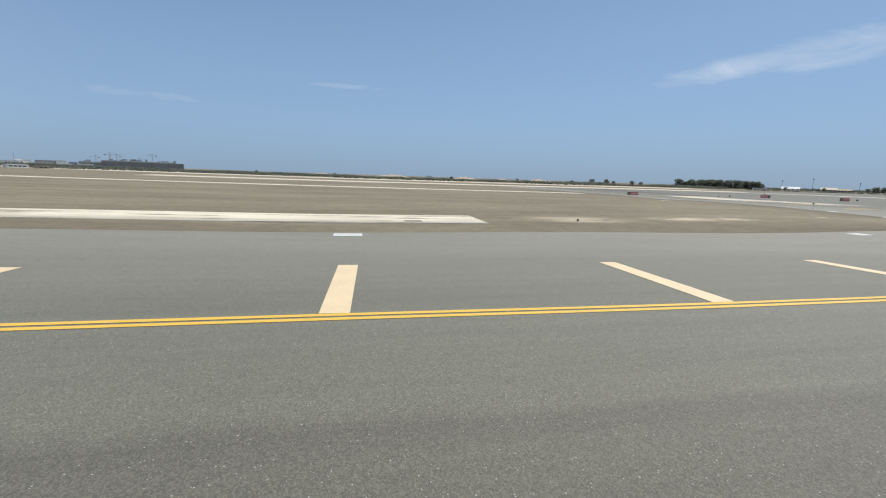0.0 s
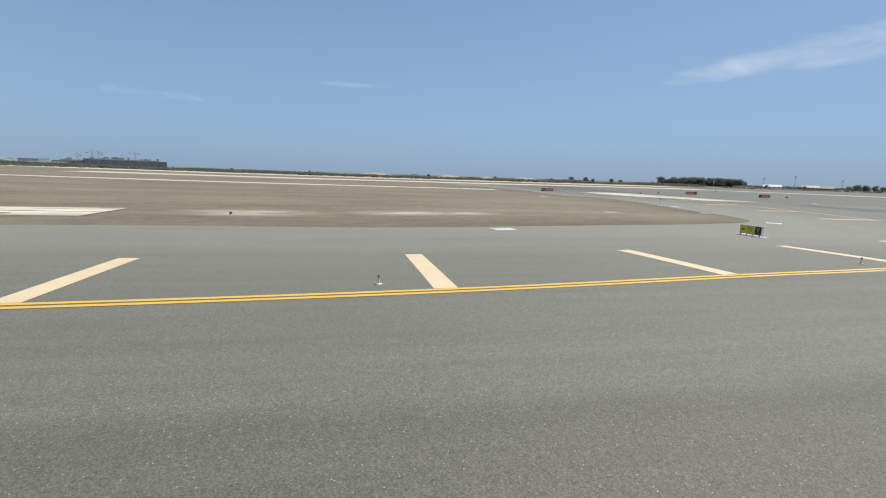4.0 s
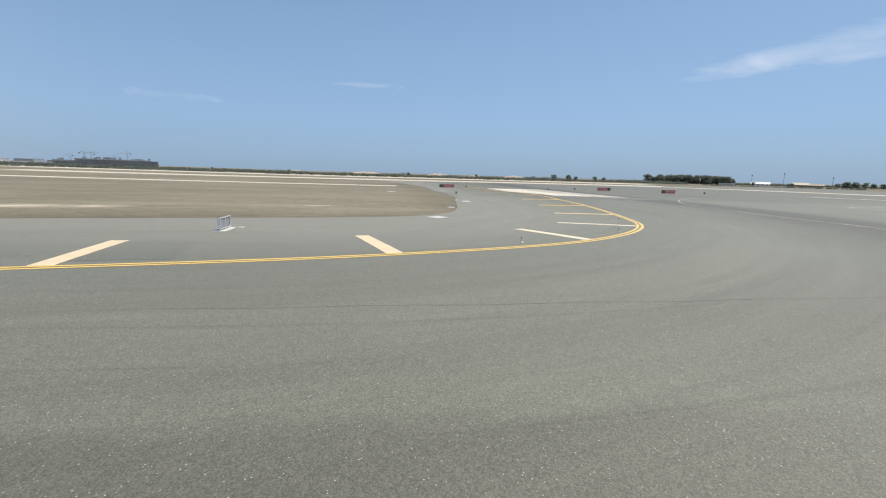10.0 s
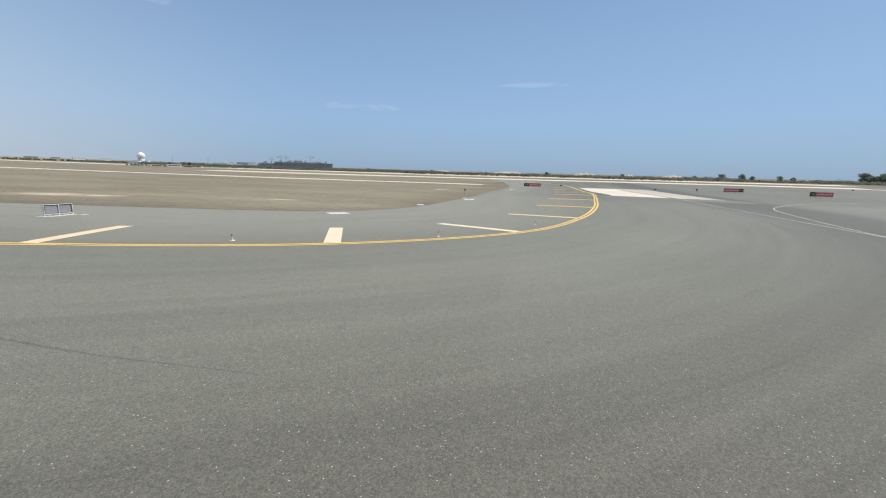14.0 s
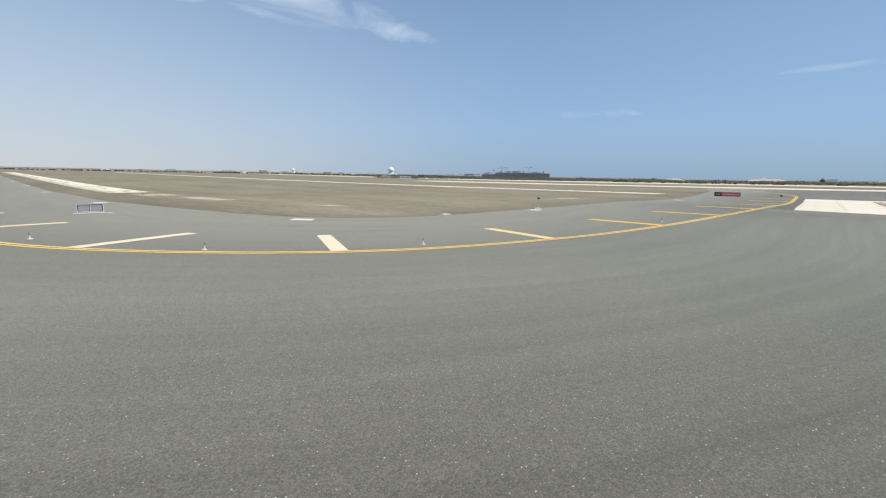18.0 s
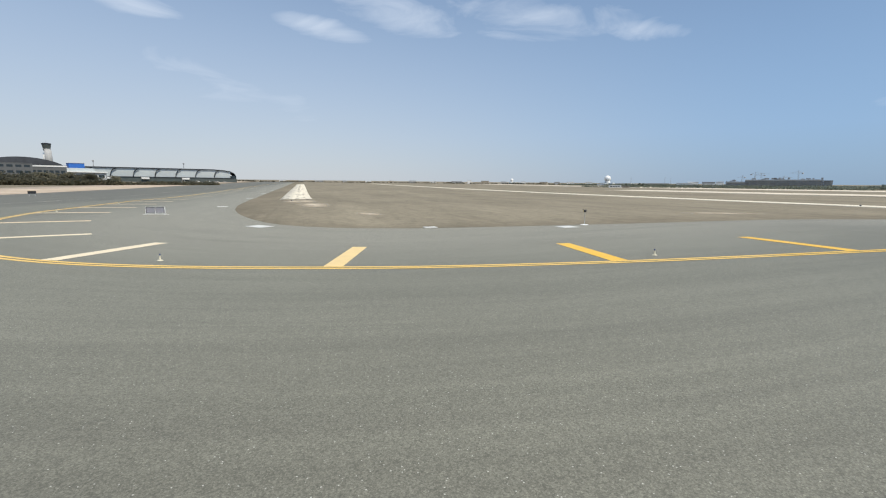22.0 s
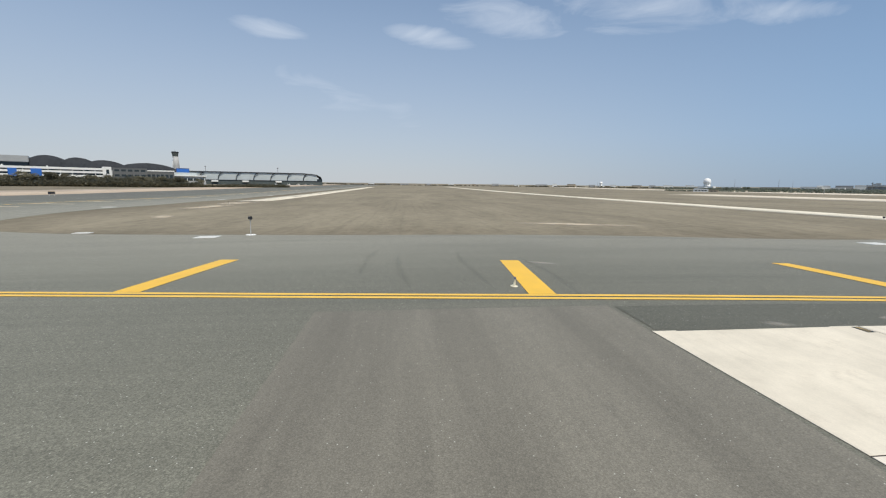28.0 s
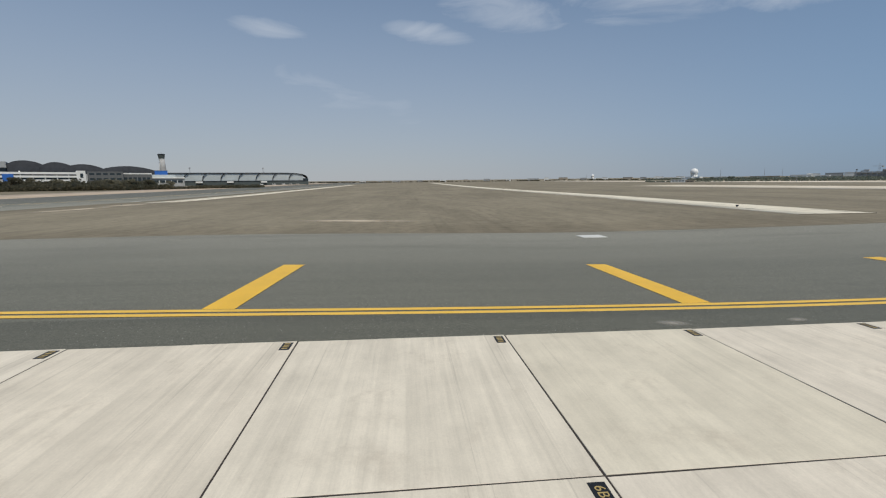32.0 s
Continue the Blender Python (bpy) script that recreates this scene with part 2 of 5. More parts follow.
def asphalt(name, dark, light, lanes=True):
    m, nt, b = material(name, 0.62)
    b.inputs["Specular IOR Level"].default_value = 0.3
    col = ramp(nt, tex_noise(nt, 0.03, 6, 0.6), [(0.3, dark), (0.7, light)])
    for along, across, lo, hi in ((0.008, 0.22, 0.89, 1.08), (0.03, 1.1, 0.93, 1.06), (0.15, 4.0, 0.96, 1.03)):
        v = lane_noise(nt, along, across) if lanes else tex_noise(nt, 1.0, 4, 0.6, (along * 3, across * 1.6, 1))
        lo, hi = (lo, hi) if lanes or across > 1 else (lo - 0.07, hi + 0.06)
        col = blend(nt, 1.0, col, ramp(nt, v, [(0.3, (lo,) * 3), (0.7, (hi,) * 3)]), "MULTIPLY")
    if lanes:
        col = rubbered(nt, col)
    f = tex_noise(nt, 38, 2, 0.8)
    col = blend(nt, 1.0, col, ramp(nt, f, [(0.3, (0.84,) * 3), (0.7, (1.15,) * 3)]), "MULTIPLY")
    col = blend(nt, 1.0, col, ramp(nt, tex_noise(nt, 5, 4, 0.65), [(0.3, (0.955,) * 3), (0.7, (1.04,) * 3)]), "MULTIPLY")
    # every chip of stone has a tone of its own, with dark binder between
    tc = nt.nodes.new("ShaderNodeTexCoord")
    for scale, lo, hi in ((34, 0.77, 1.23), (62, 0.84, 1.16)) if lanes else ((34, 0.9, 1.1), (62, 0.92, 1.08)):
        chip = nt.nodes.new("ShaderNodeTexVoronoi")
        chip.inputs["Scale"].default_value = scale
        nt.links.new(tc.outputs["Object"], chip.inputs["Vector"])
        tone = nt.nodes.new("ShaderNodeSeparateColor")
        nt.links.new(chip.outputs["Color"], tone.inputs[0])
        col = blend(nt, 1.0, col, ramp(nt, tone.outputs[1], [(0.0, (lo,) * 3), (1.0, (hi,) * 3)]), "MULTIPLY")
        col = blend(nt, 1.0, col, ramp(nt, chip.outputs["Distance"], [(0.3, (1.03,) * 3), (0.75, (0.86,) * 3)]), "MULTIPLY")
    # worn spots and oil drips
    spot = ramp(nt, tex_noise(nt, 0.6, 5, 0.7), [(0.64, (0, 0, 0)), (0.76, (0.3,) * 3)])
    col = blend(nt, spot, col, (0.07, 0.07, 0.065))
    # pale aggregate
    v = nt.nodes.new("ShaderNodeTexVoronoi")
    v.inputs["Scale"].default_value = 26
    nt.links.new(tc.outputs["Object"], v.inputs["Vector"])
    sepc = nt.nodes.new("ShaderNodeSeparateColor")
    nt.links.new(v.outputs["Color"], sepc.inputs[0])
    rare = 0.966 if lanes else 0.98
    pick = ramp(nt, sepc.outputs[0], [(rare, (0, 0, 0)), (rare + 0.016, (1, 1, 1))])
    near = ramp(nt, v.outputs["Distance"], [(0.22, (1, 1, 1)), (0.36, (0, 0, 0))])
    both = blend(nt, 1.0, pick, near, "MULTIPLY")
    col = blend(nt, both, col, (0.51, 0.505, 0.455))
    nt.links.new(col, b.inputs["Base Color"])
    bump(nt, b, f, 0.28, 0.002)
    return m


def gravel(name, dark, light):
    """Rolled gravel and sand: blotches, wheel-wide streaks, pale drifts and grit."""
    m, nt, b = material(name, 0.95)
    b.inputs["Specular IOR Level"].default_value = 0.2
    col = ramp(nt, tex_noise(nt, 0.018, 5, 0.6, (1, 2.2, 1)), [(0.32, dark), (0.68, light)])
    for st, turn, lo, hi in (((0.014, 0.1, 1), 0.05, 0.91, 1.09), ((0.06, 0.22, 1), -0.06, 0.9, 1.1), ((0.3, 0.5, 1), 0.3, 0.91, 1.09)):
        col = blend(nt, 1.0, col, ramp(nt, tex_noise(nt, 1.0, 5, 0.62, st, turn), [(0.3, (lo,) * 3), (0.7, (hi,) * 3)]), "MULTIPLY")
    drift = ramp(nt, tex_noise(nt, 1.0, 6, 0.66, (0.045, 0.2, 1), 0.12), [(0.56, (0, 0, 0)), (0.78, (0.42,) * 3)])
    col = blend(nt, drift, col, (0.34, 0.29, 0.215))
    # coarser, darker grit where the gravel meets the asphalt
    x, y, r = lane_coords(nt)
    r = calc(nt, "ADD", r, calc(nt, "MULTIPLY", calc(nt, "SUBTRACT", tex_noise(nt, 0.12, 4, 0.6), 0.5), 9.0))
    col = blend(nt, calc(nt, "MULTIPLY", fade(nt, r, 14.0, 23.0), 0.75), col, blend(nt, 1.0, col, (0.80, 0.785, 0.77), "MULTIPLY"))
    # faint wheel tracks and scattered clods
    col = blend(nt, 1.0, col, ramp(nt, tex_noise(nt, 1.0, 3, 0.5, (0.02, 1.3, 1), 0.5), [(0.56, (1, 1, 1)), (0.68, (0.9,) * 3)]), "MULTIPLY")
    col = blend(nt, 1.0, col, ramp(nt, tex_noise(nt, 0.9, 5, 0.75), [(0.36, (0.82,) * 3), (0.5, (1, 1, 1)), (0.7, (1.1,) * 3)]), "MULTIPLY")
    f = tex_noise(nt, 9, 3, 0.7)
    col = blend(nt, 1.0, col, ramp(nt, f, [(0.3, (0.84,) * 3), (0.7, (1.16,) * 3)]), "MULTIPLY")
    nt.links.new(col, b.inputs["Base Color"])
    bump(nt, b, f, 0.35, 0.02)
    return m


def worn_concrete(name, dark, light, middle=None):
    """Lean concrete with broken, gravel-filled stretches along it."""
    m, nt, b = material(name, 0.9)
    col = ramp(nt, tex_noise(nt, 0.12, 5, 0.6), [(0.3, dark), (0.7, light)])
    col = blend(nt, 1.0, col, ramp(nt, tex_noise(nt, 1.0, 4, 0.6, (0.05, 0.8, 1)), [(0.3, (0.86,) * 3), (0.7, (1.08,) * 3)]), "MULTIPLY")
    torn = tex_noise(nt, 1.0, 6, 0.7, (0.07, 0.5, 1))
    if middle is not None:
        # the middle seam has broken up most
        tc, sp = nt.nodes.new("ShaderNodeTexCoord"), nt.nodes.new("ShaderNodeSeparateXYZ")
        nt.links.new(tc.outputs["Object"], sp.inputs[0])
        rng_node = nt.nodes.new("ShaderNodeMapRange")
        nt.links.new(sp.outputs["Y"], rng_node.inputs["Value"])
        rng_node.inputs["From Min"].default_value, rng_node.inputs["From Max"].default_value = middle - 3, middle + 3
        seam = ramp(nt, rng_node.outputs[0], [(0.32, (0, 0, 0)), (0.45, (0.085,) * 3), (0.55, (0.085,) * 3), (0.68, (0, 0, 0))])
        torn = blend(nt, 1.0, torn, seam, "ADD")
    gap = ramp(nt, torn, [(0.56, (0, 0, 0)), (0.64, (0.85,) * 3)])
    col = blend(nt, gap, col, (0.22, 0.19, 0.145))
    f = tex_noise(nt, 8, 3, 0.7)
    col = blend(nt, 1.0, col, ramp(nt, f, [(0.3, (0.92,) * 3), (0.7, (1.08,) * 3)]), "MULTIPLY")
    nt.links.new(col, b.inputs["Base Color"])
    bump(nt, b, f, 0.3, 0.004)
    return m


def drifted_dust(name, colour, most):
    """Dust blown thin over the ground: densest in the middle, torn towards its rim."""
    m, nt, b = material(name, 0.95)
    b.inputs["Base Color"].default_value = (*colour, 1)
    b.inputs["Specular IOR Level"].default_value = 0.1
    uv, ln = nt.nodes.new("ShaderNodeUVMap"), nt.nodes.new("ShaderNodeVectorMath")
    ln.operation = "LENGTH"
    nt.links.new(uv.outputs[0], ln.inputs[0])
    rim = ramp(nt, ln.outputs["Value"], [(0.0, (1, 1, 1)), (0.5, (0.62,) * 3), (1.0, (0, 0, 0))])
    a = blend(nt, 1.0, rim, ramp(nt, tex_noise(nt, 1.0, 6, 0.62, (0.2, 0.4, 1)), [(0.26, (0.2 * most,) * 3), (0.54, (most,) * 3)]), "MULTIPLY")
    nt.links.new(a, b.inputs["Alpha"])
    return m


def paint(name, colour, worn=0.25, under=(0.12, 0.12, 0.11)):
    m, nt, b = material(name, 0.46)
    b.inputs["Specular IOR Level"].default_value = 0.9
    c2 = tuple(v * 0.86 for v in colour)
    col = ramp(nt, tex_noise(nt, 0.8, 5, 0.65), [(0.3, c2), (0.7, colour)])
    w = ramp(nt, tex_noise(nt, 14, 5, 0.8), [(0.62 - worn * 0.3, (0, 0, 0)), (0.85 - worn * 0.2, (1, 1, 1))])
    col = blend(nt, w, col, under)
    nt.links.new(col, b.inputs["Base Color"])
    bump(nt, b, tex_noise(nt, 60, 2), 0.3, 0.002)
    return m


def plain(name, colour, rough=0.6, metal=0.0, vary=0.12, scale=3.0):
    m, nt, b = material(name, rough, metal)
    lo, hi = tuple(v * (1 - vary) for v in colour), tuple(min(1, v * (1 + vary)) for v in colour)
    nt.links.new(ramp(nt, tex_noise(nt, scale, 5, 0.6), [(0.3, lo), (0.7, hi)]), b.inputs["Base Color"])
    return m


def foliage(name, dark, light):
    m, nt, b = material(name, 0.75)
    b.inputs["Specular IOR Level"].default_value = 0.2
    geo = nt.nodes.new("ShaderNodeNewGeometry")
    col = ramp(nt, geo.outputs["Random Per Island"], [(0.0, dark), (1.0, light)])
    nt.links.new(col, b.inputs["Base Color"])
    through_leaf, mix = nt.nodes.new("ShaderNodeBsdfTranslucent"), nt.nodes.new("ShaderNodeMixShader")
    nt.links.new(col, through_leaf.inputs["Color"])
    mix.inputs[0].default_value = 0.45
    nt.links.new(b.outputs[0], mix.inputs[1])
    nt.links.new(through_leaf.outputs[0], mix.inputs[2])
    nt.links.new(mix.outputs[0], nt.nodes["Material Output"].inputs["Surface"])
    return m


def marks(name, colour, most, scale, across):
    """Rubber or fresh binder lying thinly on the surface: part of it lets the ground through."""
    m, nt, b = material(name, 0.7)
    b.inputs["Base Color"].default_value = (*colour, 1)
    uv = nt.nodes.new("ShaderNodeUVMap")
    mp = nt.nodes.new("ShaderNodeMapping")
    mp.inputs["Scale"].default_value = (scale, across, 1)
    nt.links.new(uv.outputs[0], mp.inputs["Vector"])
    n = nt.nodes.new("ShaderNodeTexNoise")
    n.inputs["Scale"].default_value, n.inputs["Detail"].default_value = 1.0, 5
    nt.links.new(mp.outputs[0], n.inputs["Vector"])
    sp = nt.nodes.new("ShaderNodeSeparateXYZ")
    nt.links.new(uv.outputs[0], sp.inputs[0])
    edge = ramp(nt, sp.outputs["Y"], [(0.0, (0, 0, 0)), (0.42, (1, 1, 1)), (0.58, (1, 1, 1)), (1.0, (0, 0, 0))])
    a = blend(nt, 1.0, edge, ramp(nt, n.outputs["Fac"], [(0.28, (most * 0.25,) * 3), (0.66, (most,) * 3)]), "MULTIPLY")
    nt.links.new(a, b.inputs["Alpha"])
    return m


M = {
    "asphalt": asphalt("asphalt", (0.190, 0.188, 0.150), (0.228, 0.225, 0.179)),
    "asphalt_new": asphalt("asphalt_new", (0.194, 0.181, 0.147), (0.234, 0.219, 0.178), False),
    "asphalt_dark": asphalt("asphalt_dark", (0.138, 0.138, 0.108), (0.168, 0.168, 0.132)),
    "asphalt_relaid": asphalt("asphalt_relaid", (0.172, 0.170, 0.135), (0.205, 0.203, 0.162)),
    "tan_sand": speckled("tan_sand", (0.40, 0.32, 0.24), (0.54, 0.445, 0.345), 5, 0.95, ((0.03, 0.4, 1), 0.0), 0.06, (0.9, 1.1), (0.85, 1.12), 0.02),
    "leaf_dusty": foliage("dusty_leaves", (0.12, 0.122, 0.082), (0.26, 0.235, 0.165)),
    "post_paint": plain("post_paint", (0.5, 0.5, 0.48), 0.5),
    "light_body": plain("cream_enamel", (0.72, 0.67, 0.52), 0.45),
    "code_paint": plain("faded_code_paint", (0.42, 0.31, 0.12), 0.6),
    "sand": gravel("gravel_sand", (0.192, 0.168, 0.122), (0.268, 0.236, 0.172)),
    "pale_sand": speckled("pale_sand", (0.58, 0.51, 0.40), (0.74, 0.665, 0.54), 5, 0.95, ((0.03, 0.4, 1), 0.0), 0.06, (0.9, 1.1), (0.85, 1.12), 0.02),
    "dust": None,
    "lean_seam": worn_concrete("seamed_concrete", (0.66, 0.60, 0.475), (0.82, 0.755, 0.61), 47.5),
    "lean": worn_concrete("lean_concrete", (0.64, 0.585, 0.465), (0.80, 0.74, 0.60)),
    "sealant": plain("joint_sealant", (0.04, 0.032, 0.027), 0.8),
    "line": paint("yellow_line_paint", (0.90, 0.55, 0.055), 0.06),
    "border_paint": paint("dark_border_paint", (0.085, 0.065, 0.055), 0.2, (0.3, 0.28, 0.24)),
    "line_faint": paint("rubbed_line_paint", (0.60, 0.55, 0.42), 0.35),
    "line_cream": paint("cream_line_paint", (0.82, 0.74, 0.54), 0.15),
    "line_pale": paint("worn_yellow_line_paint", (0.92, 0.60, 0.135), 0.1),
    "stripe_pale": paint("faded_yellow_paint", (0.88, 0.69, 0.42), 0.16),
    "stripe_cream": paint("bleached_yellow_paint", (0.88, 0.745, 0.51), 0.14),
    "stripe_mid": paint("yellow_paint", (0.87, 0.64, 0.27), 0.12),
    "stripe_new": paint("fresh_yellow_paint", (0.90, 0.53, 0.022), 0.06),
    "white_paint": paint("white_paint", (0.74, 0.73, 0.68), 0.15),
    "white": plain("white_enamel", (0.83, 0.83, 0.81), 0.45, 0.0, 0.05),
    "grey": plain("grey_metal", (0.30, 0.31, 0.32), 0.45, 0.6),
    "dark": plain("dark_housing", (0.025, 0.025, 0.028), 0.5),
    "blue_glass": plain("blue_lens", (0.08, 0.10, 0.22), 0.2),
    "sign_yellow": plain("sign_yellow", (0.62, 0.50, 0.05), 0.45),
    "sign_black": plain("sign_black", (0.012, 0.012, 0.012), 0.45),
    "sign_red": plain("sign_red", (0.70, 0.125, 0.12), 0.5),
    "sign_back": plain("sign_back", (0.29, 0.285, 0.31), 0.5, 0.0),
    "rubber": marks("rubber_marks", (0.08, 0.08, 0.072), 0.11, 0.05, 5.0),
    # paler than real foliage: distance haze is put into the leaf colour
    "leaf": foliage("leaves", (0.185, 0.212, 0.165), (0.27, 0.29, 0.235)),
    "leaf_dry": foliage("dry_leaves", (0.095, 0.09, 0.06), (0.18, 0.165, 0.115)),
    "bark": plain("bark", (0.12, 0.09, 0.06), 0.9),
    # dark metal lifted slightly towards blue, with haze painted into it
    "roof_dark": plain("dark_ribbed_metal", (0.040, 0.044, 0.051), 0.7, 0.0, 0.2, 0.2),
    "roof_grey": plain("grey_roof", (0.36, 0.37, 0.37), 0.6, 0.0, 0.1, 0.1),
    "wall_white": plain("white_render", (0.78, 0.78, 0.75), 0.8, 0.0, 0.08, 0.2),
    # grey tone raised to paint in some distance haze
    "wall_grey": plain("grey_concrete_wall", (0.40, 0.40, 0.39), 0.85, 0.0, 0.12, 0.3),
    "wall_dim": plain("dim_concrete_wall", (0.13, 0.135, 0.135), 0.85, 0.0, 0.12, 0.3),
    "wall_tan": plain("tan_wall", (0.42, 0.36, 0.28), 0.85, 0.0, 0.12, 0.3),
    # raw concrete lightened likewise, the far site's haze in its colour
    "raw": plain("raw_concrete", (0.40, 0.40, 0.39), 0.9, 0.0, 0.2, 0.2),
    "steel": plain("crane_steel", (0.3, 0.3, 0.3), 0.6),
    "glass": plain("dark_glazing", (0.03, 0.04, 0.045), 0.12, 0.0, 0.2, 0.3),
    "pale_glass": plain("pale_glazing", (0.50, 0.54, 0.54), 0.3, 0.0, 0.06, 0.2),
    "pier_glass": plain("pier_glazing", (0.085, 0.10, 0.095), 0.35, 0.0, 0.25, 0.3),
    "blue": plain("blue_panel", (0.03, 0.14, 0.48), 0.5),
}

M["dust"] = drifted_dust("pale_dust", (0.57, 0.495, 0.385), 1.0)


def slab_material():
    m, nt, b = material("brushed_concrete", 0.85)
    info = nt.nodes.new("ShaderNodeObjectInfo")
    base = ramp(nt, info.outputs["Random"], [(0.0, (0.70, 0.635, 0.515)), (0.3, (0.75, 0.685, 0.585)), (0.55, (0.66, 0.605, 0.475)), (0.8, (0.74, 0.675, 0.575)), (1.0, (0.70, 0.635, 0.52))])
    col = blend(nt, 1.0, base, ramp(nt, tex_noise(nt, 0.5, 6, 0.65), [(0.3, (0.82,) * 3), (0.7, (1.07,) * 3)]), "MULTIPLY")
    # float marks across the slab, stronger on some, and faint brown stains
    drawn = blend(nt, 1.0, col, ramp(nt, tex_noise(nt, 1.0, 6, 0.72, (0.12, 2.8, 1), 0.03), [(0.32, (0.78,) * 3), (0.58, (1.05,) * 3)]), "MULTIPLY")
    thin = ramp(nt, tex_noise(nt, 1.0, 5, 0.75, (0.07, 9.0, 1), 0.03), [(0.30, (0.72,) * 3), (0.40, (1, 1, 1))])
    drawn = blend(nt, 1.0, drawn, thin, "MULTIPLY")
    often = ramp(nt, info.outputs["Random"], [(0.0, (0.2,) * 3), (0.35, (0.9,) * 3), (0.6, (0.15,) * 3), (1.0, (0.75,) * 3)])
    col = blend(nt, often, col, drawn)
    stain = ramp(nt, tex_noise(nt, 0.7, 7, 0.72), [(0.55, (0, 0, 0)), (0.8, (0.5,) * 3)])
    col = blend(nt, stain, col, (0.36, 0.30, 0.23))
    x, y, r = lane_coords(nt)
    worn = calc(nt, "MULTIPLY", fade(nt, r, 61.0, 68.0), fade(nt, lane_noise(nt, 0.03, 0.6), 0.1, 0.6))
    col = blend(nt, calc(nt, "MULTIPLY", worn, 0.6), col, (0.24, 0.235, 0.21))
    f = tex_noise(nt, 30, 3, 0.7)
    col = blend(nt, 1.0, col, ramp(nt, f, [(0.3, (0.95,) * 3), (0.7, (1.04,) * 3)]), "MULTIPLY")
    nt.links.new(col, b.inputs["Base Color"])
    bump(nt, b, f, 0.2, 0.002)
    return m


M["slab"] = slab_material()
M["seam"] = marks("seam_binder", (0.06, 0.06, 0.055), 0.34, 0.5, 1.0)
M["scuff"] = marks("tyre_scuffs", (0.05, 0.05, 0.047), 0.15, 0.3, 2.0)
M["smudge"] = drifted_dust("pale_smudge", (0.46, 0.43, 0.38), 0.6)
M["roof_dark"].node_tree.nodes["Principled BSDF"].inputs["Specular IOR Level"].default_value = 0.1


# ---- mesh helpers ----
def mesh_of(name, bm, mat, smooth=False):
    me = bpy.data.meshes.new(name)
    bm.to_mesh(me)
    bm.free()
    me.materials.append(M[mat] if isinstance(mat, str) else mat)
    if smooth:
        me.shade_smooth()
    return me


def part(name, bm, mat, parent=None, label="", smooth=False):
    ob = new(name, mesh_of(name, bm, mat, smooth))
    ob.parent = parent
    return tagged(ob, label)


def thing(name, label, category, m=None, group=""):
    ob = new(name)
    ob.empty_display_size = 0.2
    if m is not None:
        ob.matrix_world = m
    return tagged(ob, label, category, group)


def box(bm, x0, x1, y0, y1, z0, z1, bevel=0.0):
    r = bmesh.ops.create_cube(bm, size=1.0)
    for v in r["verts"]:
        v.co = Vector(((x0 + x1) / 2 + v.co.x * (x1 - x0), (y0 + y1) / 2 + v.co.y * (y1 - y0), (z0 + z1) / 2 + v.co.z * (z1 - z0)))
    if bevel:
        es = list({e for v in r["verts"] for e in v.link_edges})
        bmesh.ops.bevel(bm, geom=es, offset=bevel, segments=2, affect="EDGES")
    return bm


def B(*a, **k):
    return box(bmesh.new(), *a, **k)


def rod(bm, p, q, r0, r1=None, n=10):
    p, q = Vector(p), Vector(q)
    d = q - p
    m = Matrix.Translation((p + q) / 2) @ d.to_track_quat("Z", "Y").to_matrix().to_4x4()
    bmesh.ops.create_cone(bm, cap_ends=True, segments=n, radius1=r0, radius2=r0 if r1 is None else r1, depth=d.length, matrix=m)
    return bm


def lathe(bm, rows, n=16):
    """A turned body from rows of (radius, height)."""
    rings = []
    for r, z in rows:
        rings.append([bm.verts.new((r * math.cos(k * math.tau / n), r * math.sin(k * math.tau / n), z)) for k in range(n)])
    for a, b in zip(rings, rings[1:]):
        for k in range(n):
            bm.faces.new((a[k], a[(k + 1) % n], b[(k + 1) % n], b[k]))
    bm.faces.new(rings[0][::-1])
    bm.faces.new(rings[-1])
    return bm


def smooth_line(points, step=2.0):
    """A curve through the points, resampled evenly."""
    p = [Vector((*q[:2], 0)) for q in points]
    p = [2 * p[0] - p[1], *p, 2 * p[-1] - p[-2]]
    out = []
    for a, b, c, d in zip(p, p[1:], p[2:], p[3:]):
        n = max(1, round((c - b).length / step))
        for k in range(n):
            t = k / n
            out.append(0.5 * (2 * b + (c - a) * t + (2 * a - 5 * b + 4 * c - d) * t * t + (3 * b - a - 3 * c + d) * t ** 3))
    return out + [p[-2]]


def normals(line):
    out = []
    for k in range(len(line)):
        d = line[min(k + 1, len(line) - 1)] - line[max(k - 1, 0)]
        out.append(Vector((-d.y, d.x, 0)).normalized())
    return out


CENTRE, FLAT, RISE = Vector((90, 60, 0)), 124, 0.0085
# broad swells and drains of the graded field: x, y, height
SWELLS = [(10, 18, 0.04), (40, 18, 0.06), (70, 20, 0.176), (0, 36, -0.235), (40, 38, -0.261), (72, 34, -0.134), (92, 45, -0.148), (96, 62, -0.229), (104, 30, 0.082), (112, 48, -0.177), (118, 68, 0.077), (101, 76, -0.068), (119, 85, 0.061), (125, 100, 0.21), (133, 104, -0.006), (118, 112, 0.144), (126, 122, -0.073), (104, 130, -0.347)]


